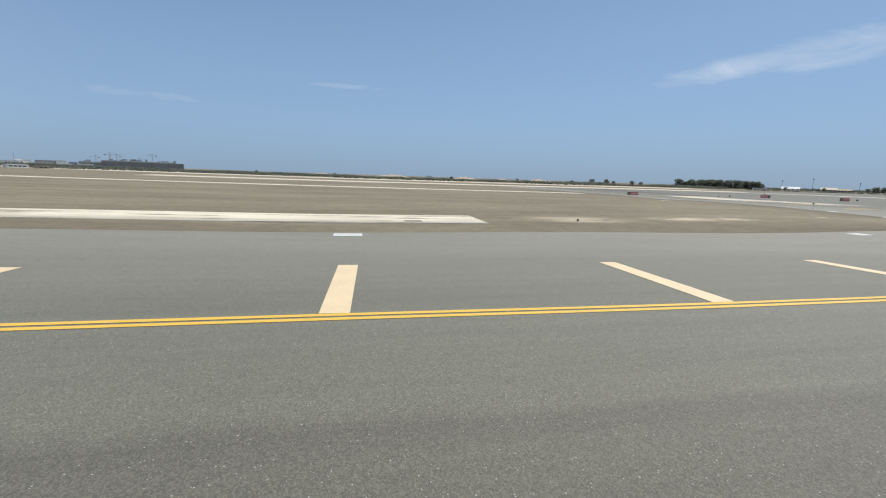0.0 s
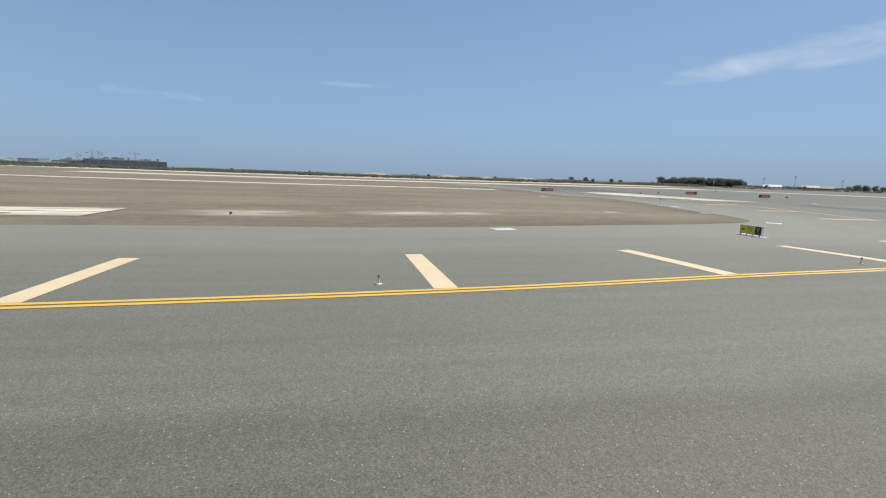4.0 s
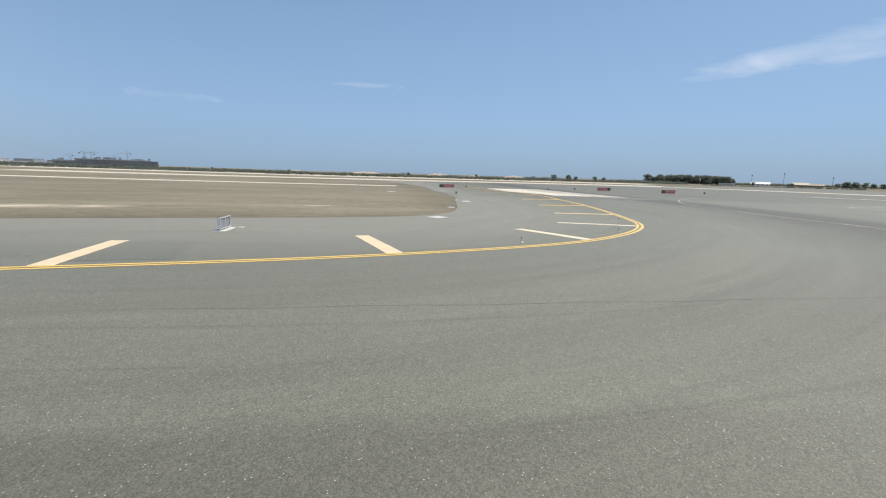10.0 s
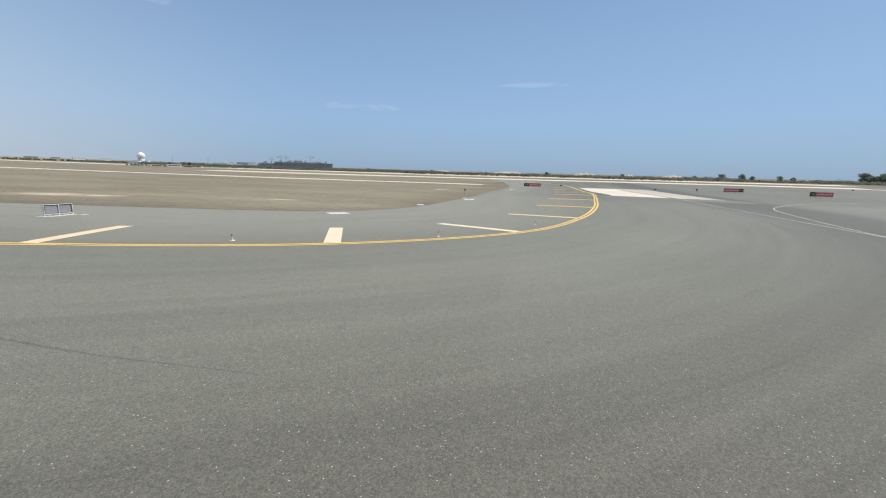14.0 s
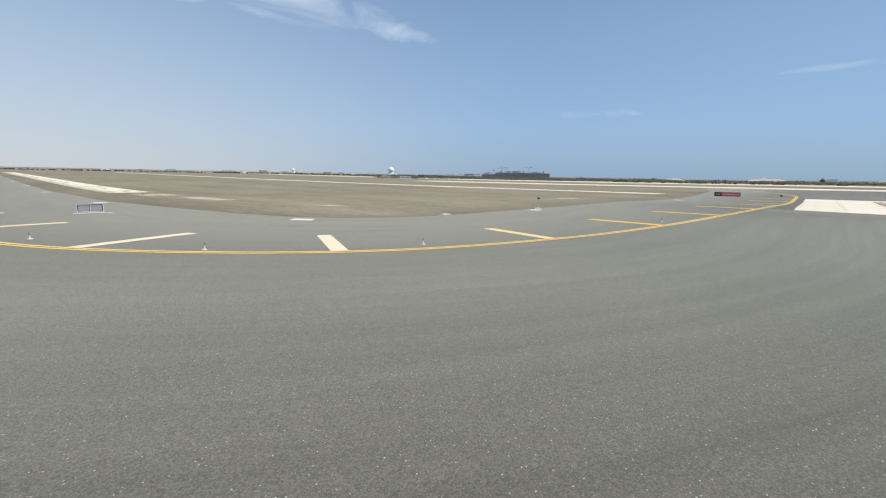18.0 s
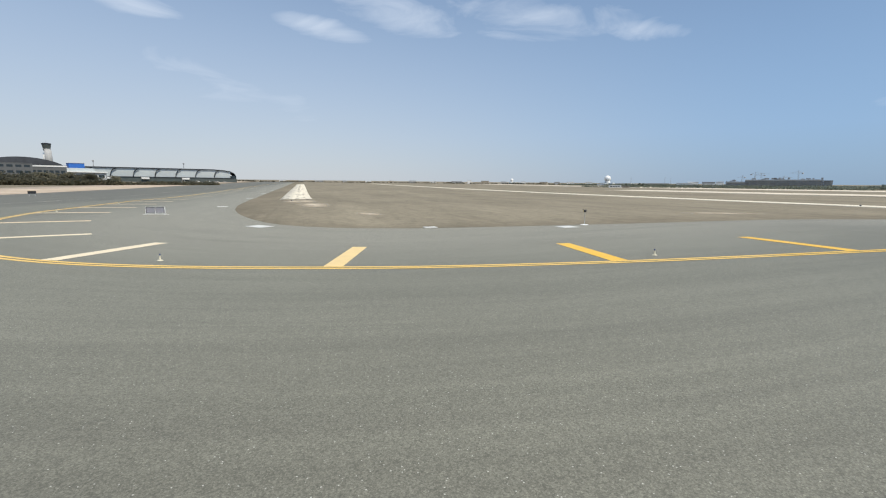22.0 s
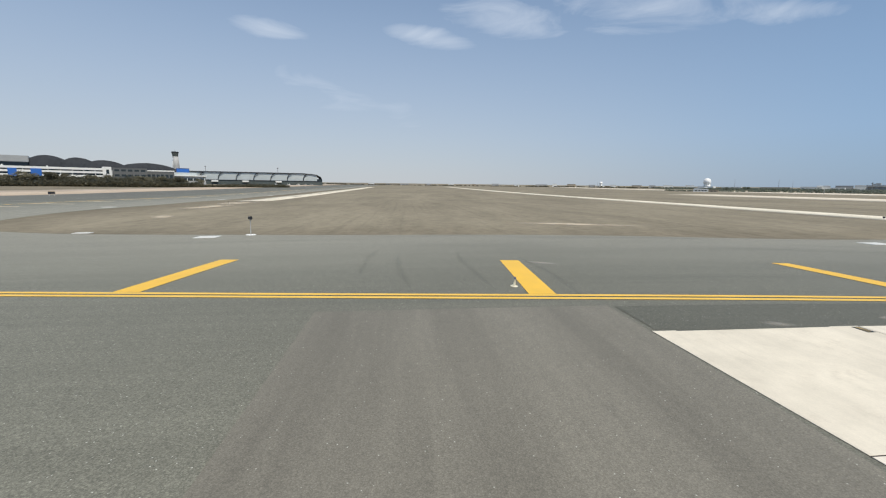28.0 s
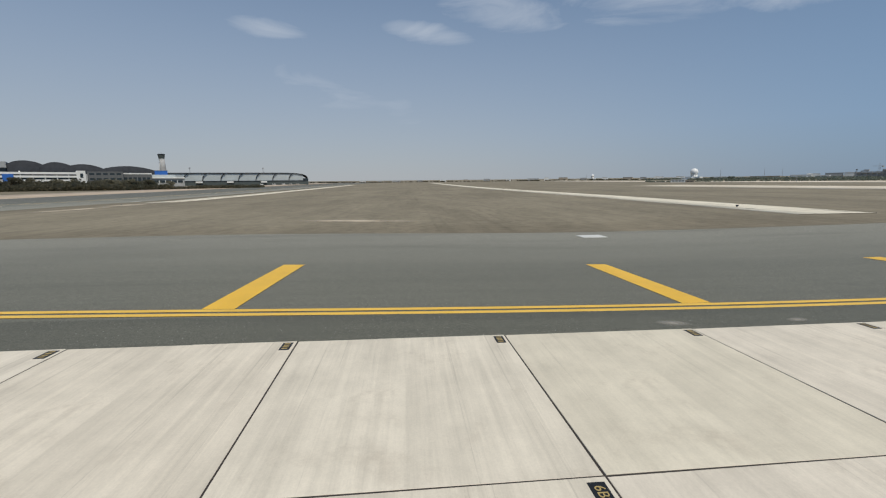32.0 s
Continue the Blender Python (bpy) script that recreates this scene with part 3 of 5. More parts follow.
def ground_z(x, y):
    """The field is almost level round the bend and rises gently away from it."""
    dx, dy = x - CENTRE.x, y - CENTRE.y
    r = math.hypot(dx, dy)
    west = max(0.0, -(dx * 0.985 + dy * 0.17) / (r + 1e-6))
    rise = RISE + 0.003 * west - 0.003 * max(0.0, dx / (r + 1e-6))
    u = r - FLAT + 36
    far = max(0.0, r - 640) * (0.004 * (1 - west))
    z = 0.0 if u <= 0 else rise * u * u / 144 if u < 72 else rise * (r - FLAT) - far
    if r < 220:
        z += sum(h * math.exp(-((x - a) ** 2 + (y - b) ** 2) / 392) for a, b, h in SWELLS)
    return z


def ground_pose(x, y, turn=0.0, lift=0.0):
    """A pose on the ground, tilted with it."""
    n = Vector((ground_z(x - 1, y) - ground_z(x + 1, y), ground_z(x, y - 1) - ground_z(x, y + 1), 2)).normalized()
    return Matrix.Translation((x, y, ground_z(x, y) + lift)) @ Vector((0, 0, 1)).rotation_difference(n).to_matrix().to_4x4() @ pose(0, 0, 0, 0, 0, turn)


def ribbon(bm, line, lo, hi, lift, depth=0.0, uv=False, taper=0):
    """A band along a line, between two offsets to its left, laid on the ground."""
    ns = normals(line)
    rows, run, runs = [], 0.0, []
    for k, (p, n) in enumerate(zip(line, ns)):
        f = min(1.0, (k + 0.05) / taper, (len(line) - 0.95 - k) / taper) if taper else 1.0
        mid, half = (lo + hi) / 2, (hi - lo) / 2 * f
        a, b = p + n * (mid - half), p + n * (mid + half)
        rows.append((bm.verts.new((a.x, a.y, ground_z(a.x, a.y) + lift)), bm.verts.new((b.x, b.y, ground_z(b.x, b.y) + lift))))
        run += (p - line[k - 1]).length if k else 0
        runs.append(run)
    layer = bm.loops.layers.uv.verify() if uv else None
    for k, ((a, b), (c, d)) in enumerate(zip(rows, rows[1:])):
        f = bm.faces.new((a, c, d, b))
        if uv:
            for loop, q in zip(f.loops, ((runs[k], 0), (runs[k + 1], 0), (runs[k + 1], 1), (runs[k], 1))):
                loop[layer].uv = q
    if depth:
        for side in (0, 1):
            low = [bm.verts.new(r[side].co - Vector((0, 0, depth))) for r in rows]
            for k in range(len(rows) - 1):
                q = (rows[k][side], low[k], low[k + 1], rows[k + 1][side])
                bm.faces.new(q if side == 0 else q[::-1])
    return bm


def sheet(a, b, n, lift, skirt=0.0, bias=1.0):
    """A surface between two lines of as many points, laid on the ground."""
    bm = bmesh.new()
    grid = []
    for p, q in zip(a, b):
        row = []
        for k in range(n + 1):
            s = p.lerp(q, (k / n) ** bias)
            row.append(bm.verts.new((s.x, s.y, ground_z(s.x, s.y) + lift)))
        grid.append(row)
    for r, s in zip(grid, grid[1:]):
        for k in range(n):
            bm.faces.new((r[k], r[k + 1], s[k + 1], s[k]))
    if skirt:
        low = [bm.verts.new(r[0].co - Vector((0, 0, skirt))) for r in grid]
        for k in range(len(grid) - 1):
            bm.faces.new((grid[k][0], grid[k + 1][0], low[k + 1], low[k]))
    bmesh.ops.recalc_face_normals(bm, faces=bm.faces)
    if sum(f.normal.z for f in bm.faces) < 0:
        bmesh.ops.reverse_faces(bm, faces=bm.faces)
    return bm


def flat_poly(points, lift, drop=0.05):
    """A thin slab with the given outline, laid on the ground."""
    bm = bmesh.new()
    top = [bm.verts.new((x, y, ground_z(x, y) + lift)) for x, y in points]
    f = bm.faces.new(top)
    if f.normal.z < 0 or sum((b.co.x - a.co.x) * (b.co.y + a.co.y) for a, b in zip(top, top[1:] + top[:1])) > 0:
        f.normal_flip()
    bmesh.ops.extrude_face_region(bm, geom=[f])
    for v in top:
        v.co.z -= drop
    bmesh.ops.recalc_face_normals(bm, faces=bm.faces)
    return bm


def bar(p, q, w, n=10):
    """A painted bar from p to q, w wide, that follows the ground."""
    p, q = Vector((*p, 0)), Vector((*q, 0))
    return ribbon(bmesh.new(), [p.lerp(q, k / n) for k in range(n + 1)], -w / 2, w / 2, 0.014)


def bar_text(parent, x0, x1, z0, z1, y, n, rng, mat, label):
    """Writing too small to read: plain bars."""
    step = (x1 - x0) / n
    for k in range(n):
        part("lettering", B(x0 + k * step + step * 0.12, x0 + k * step + step * rng.uniform(0.6, 0.88), y - 0.006, y, z0, z1), mat, parent, label)


def letters(text, size, mat, parent, m, name="lettering"):
    cu = bpy.data.curves.new(name, "FONT")
    cu.body, cu.size, cu.extrude, cu.align_x, cu.align_y = text, size, 0.0015, "CENTER", "CENTER"
    tmp = bpy.data.objects.new("tmp", cu)
    scene.collection.objects.link(tmp)
    bpy.context.view_layer.update()
    me = bpy.data.meshes.new_from_object(tmp.evaluated_get(bpy.context.evaluated_depsgraph_get()))
    bpy.data.objects.remove(tmp)
    me.materials.clear()
    me.materials.append(M[mat])
    ob = new(name, me)
    ob.parent = parent
    ob.matrix_basis = m
    return ob


# ---- ground ----
def build_ground():
    bm = bmesh.new()
    radii = [*range(0, 155, 5), 170, 185, 200, 240, 300, 380, 480, 620, 800, 1050, 1400, 1900, 2600, 3500, 4600]
    n, rings = 144, []
    for r in radii:
        ring = []
        for k in range(n if r else 1):
            a = k * math.tau / n
            x, y = CENTRE.x + r * math.cos(a), CENTRE.y + r * math.sin(a)
            swell = 0.0 if r < 160 else 0.35 * noise.noise(Vector((x * 0.012, y * 0.012, 3)))
            ring.append(bm.verts.new((x, y, ground_z(x, y) - 0.035 + min(0, swell))))
        rings.append(ring)
    for k in range(n):
        bm.faces.new((rings[0][0], rings[1][k], rings[1][(k + 1) % n]))
    for a, b in zip(rings[1:], rings[2:]):
        for k in range(n):
            bm.faces.new((a[k], b[k], b[(k + 1) % n], a[(k + 1) % n]))
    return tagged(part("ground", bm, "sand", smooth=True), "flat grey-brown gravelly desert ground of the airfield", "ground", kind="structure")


build_ground()
EDGE = smooth_line([(-900, 36), (-300, 36), (-60, 35.4), (30, 36.5), (57, 38.2), (73, 40.6), (84, 43.7), (90.2, 46.8), (94.1, 51.6), (96.6, 59), (98.0, 67), (99.4, 76), (100.8, 86), (101.4, 104), (101.9, 134), (102.3, 157), (99.2, 182), (94.4, 219), (85, 255), (72, 292)], 3.0)
FAR = []
for p in EDGE:
    k = EDGE.index(p)
    if p.x < 60 and p.y < 60:
        FAR.append(Vector((p.x, -35, 0)))
    else:
        first = next(i for i, q in enumerate(EDGE) if not (q.x < 60 and q.y < 60))
        s = (k - first) / (len(EDGE) - 1 - first)
        FAR.append(Vector((60 + 360 * min(1, s / 0.45), -35 if s < 0.45 else -35 + 345 * (s - 0.45) / 0.55, 0)))
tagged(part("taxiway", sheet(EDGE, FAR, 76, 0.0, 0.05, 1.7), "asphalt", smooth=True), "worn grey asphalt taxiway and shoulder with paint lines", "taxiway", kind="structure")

# pale strips of lean concrete and sand on the field
for line, lo, hi, mat, name, label in (
    ([(-420, 47.6), (-200, 47.6), (-60, 47.3), (14.3, 47.5)], -4.2, 4.2, "lean_seam", "concrete_strip", "long pale concrete strip in the gravel"),
    ([(-600, 160), (-330, 161), (-160, 164), (0, 170), (50, 168), (92, 165)], -4.5, 4.5, "lean", "concrete_strip", "long pale concrete strip in the gravel"),
    ([(-115, 268), (-20, 276), (60, 284), (130, 284), (190, 284), (275, 262)], -17, 17, "pale_sand", "sand_strip", "broad band of bleached pale sand"),
    ([(236, 130), (240, 121), (247, 106)], -0.8, 0.8, "white_paint", "white_line", "white painted line on far asphalt"),
    ([(262, 255), (290, 210), (306, 155), (312, 120)], -7, 7, "pale_sand", "sand_strip", "band of bleached pale sand"),
    ([(-900, -75), (-460, -70), (-200, -62), (-60, -60), (20, -60), (90, -64)], -24, 24, "tan_sand", "sand_strip", "broad band of tan sand beside the taxiway"),
    ([(-800, 440), (-600, 410), (-420, 395), (-200, 395), (0, 400), (160, 392), (320, 350)], -26, 26, "pale_sand", "sand_strip", "broad band of pale sand before the shrubs"),
):
    dense = smooth_line(line, 9.0)
    tagged(part(name, ribbon(bmesh.new(), dense, lo, hi, 0.02, 0.12), mat, smooth=True), label, "ground strip", kind="structure")


def dust_patch(x, y, a, w, turn, lift=-0.012, mat="dust", label="thin drift of pale dust on the gravel"):
    bm = bmesh.new()
    layer = bm.loops.layers.uv.verify()
    c, sn, n = math.cos(radians(turn)), math.sin(radians(turn)), 8
    grid = []
    for i in range(-n, n + 1):
        row = []
        for j in range(-n, n + 1):
            u, v = i / n, j / n
            px, py = x + u * a * c - v * w * sn, y + u * a * sn + v * w * c
            row.append((bm.verts.new((px, py, ground_z(px, py) + lift)), (u, v)))
        grid.append(row)
    for r, q in zip(grid, grid[1:]):
        for k in range(2 * n):
            four = (r[k], q[k], q[k + 1], r[k + 1])
            f = bm.faces.new([p[0] for p in four])
            for loop, p in zip(f.loops, four):
                loop[layer].uv = p[1]
    tagged(part("dust_patch", bm, mat), label, "dust patch", kind="structure")


for x, y, a, w, turn in [(27.5, 48.8, 10, 4.6, 4), (45, 51.2, 8.5, 3.8, 4), (53, 51.5, 6, 3.0, 6), (77, 58, 3.4, 1.5, 20), (88.5, 110, 8, 2.0, 80)]:
    dust_patch(x, y, a, w, turn)
tagged(part("pit_cover", flat_poly([(5.6, 44.6), (7.4, 44.6), (7.4, 45.5), (5.6, 45.5)], 0.045, 0.04), "asphalt_new"), "dark steel-edged pit cover in the concrete strip", "pit cover")

# ---- taxiway paint ----
BASES = [(-158.4, 14.0), (-144.0, 14.0), (-129.6, 14.0), (-115.2, 14.0), (-100.8, 14.0), (-86.4, 14.0), (-72.0, 14.0), (-57.6, 14.0), (-43.2, 14.0), (-28.8, 14.0), (-14.4, 14.0), (0.0, 14.0), (14.5, 13.8), (28.85, 14.0), (43.2, 14.8), (57.51, 16.17), (71.35, 17.49), (86.32, 20.76), (100.52, 26.44), (110.68, 36.46), (116.1, 50.37), (119.36, 64.92), (121.32, 80.28), (122.89, 95.2), (123.78, 110.17), (124.07, 125.17), (124.02, 140.07), (123.66999999999999, 154.87)]
TIPS = [(x + 0.2, 22.0) for x, _ in BASES[:11]] + [(0.27, 22.08), (14.61, 21.89), (28.69, 21.81), (42.78, 22.64), (56.56, 23.52), (70.39, 25.01), (84.23, 28.1), (97.43, 33.25), (103.87, 39.72), (108.91, 52.61), (111.99, 66.34), (113.94, 81.02), (115.48, 95.81), (116.31, 110.52), (116.83, 125.07), (116.83, 139.87), (116.23, 154.47)]
edge_line = smooth_line([(-900, 14), (-300, 14), *BASES, (123.2, 170), (121, 190), (110.6, 221), (97, 249)], 1.2)
marking = thing("edge_marking", "double yellow painted taxiway edge line", "road marking")
turn_in = next(k for k, p in enumerate(edge_line) if p.x > 62)
turn_out = next(k for k, p in enumerate(edge_line) if p.y > 74)
far_end = next(k for k, p in enumerate(edge_line) if p.x > -36)
for first, last, mat in ((0, far_end + 1, "line_pale"), (far_end, turn_in + 1, "line"), (turn_in, turn_out + 1, "line_pale"), (turn_out, len(edge_line), "line")):
    for lo, hi in ((-0.27, -0.02), (-0.68, -0.43)):
        part("line", ribbon(bmesh.new(), edge_line[first:last], lo, hi, 0.013), mat, marking)
seam = [Vector((x, 11.1 + 0.06 * math.sin(x * 0.9), 0)) for x in np.linspace(74, 108, 40)]
tagged(part("paving_seam", ribbon(bmesh.new(), seam, -0.07, 0.07, 0.010, 0, True, 8), "seam"), "thin dark seam between two courses of asphalt", "paving seam", kind="structure")
for k, (b, t) in enumerate(zip(BASES, TIPS)):
    if k < 18:
        mat, label = "stripe_pale", "faded pale yellow stripe painted across the taxiway shoulder"
    elif k < 20:
        mat, label = "stripe_cream", "bleached cream stripe painted across the taxiway shoulder"
    elif k < 21:
        mat, label = "stripe_mid", "light yellow stripe painted across the taxiway shoulder"
    else:
        mat, label = "stripe_new", "fresh deep yellow stripe painted across the taxiway shoulder"
    tagged(part("shoulder_stripe", bar(b, t, 0.98), mat), label, "road marking", "shoulder stripes")

centre_a = smooth_line([(-300, -4.5), (0.7, -1.2), (22.2, -2.0), (40.0, -2.9), (70.8, -3.7), (85.5, -4.0), (99.7, -2.6), (106.4, -0.4), (112.9, 2.8), (128.0, 16.2), (132.1, 22.2), (135.2, 28.5), (137.4, 35.1), (138.4, 40.0), (138.6, 48), (138.6, 60), (138.6, 76), (138.7, 96.5)], 2.0)
centre = thing("centre_marking", "rubbed pale yellow taxiway centre line", "road marking")
part("line", ribbon(bmesh.new(), centre_a, -0.08, 0.08, 0.015), "line_faint", centre)
over = smooth_line([(138.7, 96.5), (138.6, 112), (138.2, 132), (137.7, 152)], 2.0)
part("border", ribbon(bmesh.new(), over, -0.62, 0.62, 0.022), "border_paint", centre, "dark brown border over the pale slabs")
part("line", ribbon(bmesh.new(), over, -0.16, 0.16, 0.026), "line", centre, "fresh orange line over the pale slabs")
branch = thing("centre_marking", "yellow painted centre line curving to a side taxiway", "road marking")
part("line", ribbon(bmesh.new(), smooth_line([(138.6, 36), (138.7, 43), (140.7, 55.4), (144.5, 72), (150, 82.4), (159, 93.3), (172, 104), (198, 115)], 2.0), -0.08, 0.08, 0.008), "line_faint", branch)
ring = thing("centre_marking", "thin yellow painted turning line on far asphalt", "road marking")
part("line", ribbon(bmesh.new(), smooth_line([(215, 60), (195, 63), (184, 66), (179.5, 69.5), (183, 73.5), (195, 76), (215, 77)], 2.0), -0.1, 0.1, 0.008), "line_cream", ring)

for k, (x, y, w, d, turn) in enumerate([(-98, 34.5, 2.2, 1.5, 0), (-48, 34.5, 2.2, 1.5, 0), (0.0, 34.3, 2.2, 1.6, 0), (52.4, 35.4, 2.0, 1.6, 0.1), (91.9, 44.9, 2.1, 1.7, 0.75), (96.2, 61.3, 0.9, 1.3, 0.1), (101.0, 74.2, 1.5, 1.7, 0.05), (104.8, 130.2, 1.5, 1.9, 0), (74.86, 32.5, 0.4, 0.5, 0)]):
    c, s = math.cos(turn), math.sin(turn)
    pts = [(x + u * c - v * s, y + u * s + v * c) for u, v in ((-w / 2, -d / 2), (w / 2, -d / 2), (w / 2, d / 2), (-w / 2, d / 2))]
    tagged(part("concrete_pad", flat_poly(pts, 0.03, 0.06), "white_paint"), "small whitewashed concrete cable pit cover at the shoulder edge", "pit cover", "pit covers")

# tyre rubber following the bend
path_line = smooth_line([(-60, -3.4), (0.7, -1.2), (22.2, -2.0), (40.0, -2.9), (70.8, -3.7), (85.5, -4.0), (99.7, -2.6), (106.4, -0.4), (112.9, 2.8), (128.0, 16.2), (132.1, 22.2), (135.2, 28.5), (137.4, 35.1), (138.7, 42.0), (139.3, 49.0), (139.5, 56.0), (139.8, 69.9), (139.0, 90.4)], 2.0)
rng = random.Random(5)
for off, w in ((-5.0, 0.6), (-3.2, 0.5), (3.4, 0.5), (5.2, 0.6), (8.0, 0.8), (11.0, 0.5), (-8, 0.6), (13.5, 0.4)):
    a = rng.randint(52, 74)
    tagged(part("tyre_marks", ribbon(bmesh.new(), path_line[a:a + rng.randint(14, 34)], off - w / 2, off + w / 2, 0.011, 0, True, 12), "rubber"), "faint dark tyre marks curving on the asphalt", "tyre marks", kind="structure")
patch_a = [Vector((124.5, 87.6 + k, 0)) for k in np.linspace(0, 9.2, 10)]
patch_b = [Vector((150.0, 87.6 + k, 0)) for k in np.linspace(0, 9.2, 10)]
tagged(part("asphalt_patch", sheet(patch_a, patch_b, 26, 0.012), "asphalt_new"), "newer brown-grey asphalt before the concrete slabs", "asphalt patch", kind="structure")
dark_a, dark_b = [Vector((124.6, y, 0)) for y in range(97, 160, 3)], [Vector((127.0 - 0.02 * (y - 97), y, 0)) for y in range(97, 160, 3)]
tagged(part("asphalt_patch", sheet(dark_a, dark_b, 4, 0.011), "asphalt_dark"), "darker asphalt between the edge line and the slabs", "asphalt patch", kind="structure")
tagged(part("asphalt_patch", flat_poly([(71.7, 18.6), (75.8, 18.9), (74.7, 25.3), (71.5, 25.2)], 0.008, 0.03), "asphalt_relaid"), "square of slightly darker relaid asphalt on the shoulder", "asphalt patch", kind="structure")

for pts in ([(122.2, 93.7), (118, 93.4), (114, 93.3), (111.4, 93.6)], [(121.9, 90.6), (118, 90.1), (113, 89.9)], [(119.5, 88.4), (114.5, 88.3), (110, 88.8)], [(123.6, 96.5), (119, 96.8), (114, 96.6)]):
    tagged(part("tyre_marks", ribbon(bmesh.new(), smooth_line(pts, 0.8), -0.22, 0.22, 0.013, 0, True, 3), "scuff"), "short dark tyre scuffs on the shoulder asphalt", "tyre marks", kind="structure")
for x, y, a, w, turn in ((126.6, 100.8, 0.5, 0.25, 70), (126.2, 104.8, 0.45, 0.2, 95), (116.4, 97.2, 0.9, 0.4, 60), (126.0, 123.1, 0.5, 0.25, 80), (126.0, 126.8, 0.4, 0.2, 100)):
    dust_patch(x, y, a, w, turn, 0.02, "smudge", "small pale smudge of dust on the asphalt")

# ---- small things on the shoulder ----
def edge_light(x, y, tilt=0.0, turn=0.0):
    t = thing("taxiway_light", "small white taxiway edge light with dark blue lens", "airfield light", pose(x, y, ground_z(x, y), tilt, tilt * 0.6, turn), "taxiway lights")
    part("base_plate", lathe(bmesh.new(), [(0.15, 0.0), (0.15, 0.015), (0.13, 0.03), (0.09, 0.05)]), "light_body", t, "", True)
    part("stem", lathe(bmesh.new(), [(0.08, 0.04), (0.045, 0.09), (0.034, 0.25), (0.04, 0.26)], 12), "light_body", t, "", True)
    part("collar", lathe(bmesh.new(), [(0.04, 0.26), (0.05, 0.27), (0.05, 0.295), (0.036, 0.31)], 12), "grey", t)
    part("lens", lathe(bmesh.new(), [(0.036, 0.31), (0.042, 0.32), (0.04, 0.35), (0.025, 0.37), (0.008, 0.378)], 12), "blue_glass", t, "dark blue glass lens", True)
    return t


for k, (x, y) in enumerate([(40.6, 15.7), (68.2, 18.2), (95.0, 25.1), (105.7, 31.2), (111.9, 41.8), (118.6, 68.0), (121.6, 94.5)]):
    edge_light(x, y, (0, 2, -3, 6, 2, 4, -5)[k], k * 50)


def guard_light(x, y):
    t = thing("guard_light", "white post with a round dark signal lamp", "airfield light", pose(x, y, ground_z(x, y), 0, 0, -40))
    part("base_plate", lathe(bmesh.new(), [(0.42, 0.0), (0.42, 0.03), (0.36, 0.05), (0.08, 0.06)], 20), "white", t, "round white base plate")
    part("post", lathe(bmesh.new(), [(0.05, 0.05), (0.034, 0.2), (0.028, 1.25), (0.04, 1.27)], 12), "post_paint", t, "", True)
    arm = part("bracket", B(-0.12, 0.12, -0.02, 0.02, 1.25, 1.31, bevel=0.006), "grey", t)
    head = bmesh.new()
    rod(head, (0, -0.13, 1.46), (0, 0.11, 1.46), 0.13, 0.12, 18)
    rod(head, (0, 0.11, 1.46), (0, 0.14, 1.46), 0.145, 0.145, 18)
    h = part("lamp_head", head, "dark", t, "round dark lamp housing")
    hood = bmesh.new()
    rod(hood, (0, -0.13, 1.58), (0, -0.24, 1.57), 0.04, 0.025, 8)
    part("hood", hood, "dark", h)
    lens = bmesh.new()
    rod(lens, (0, -0.14, 1.46), (0, -0.155, 1.46), 0.1, 0.1, 18)
    part("lens", lens, "sign_yellow", h, "amber lens")


guard_light(99.7, 77.2)


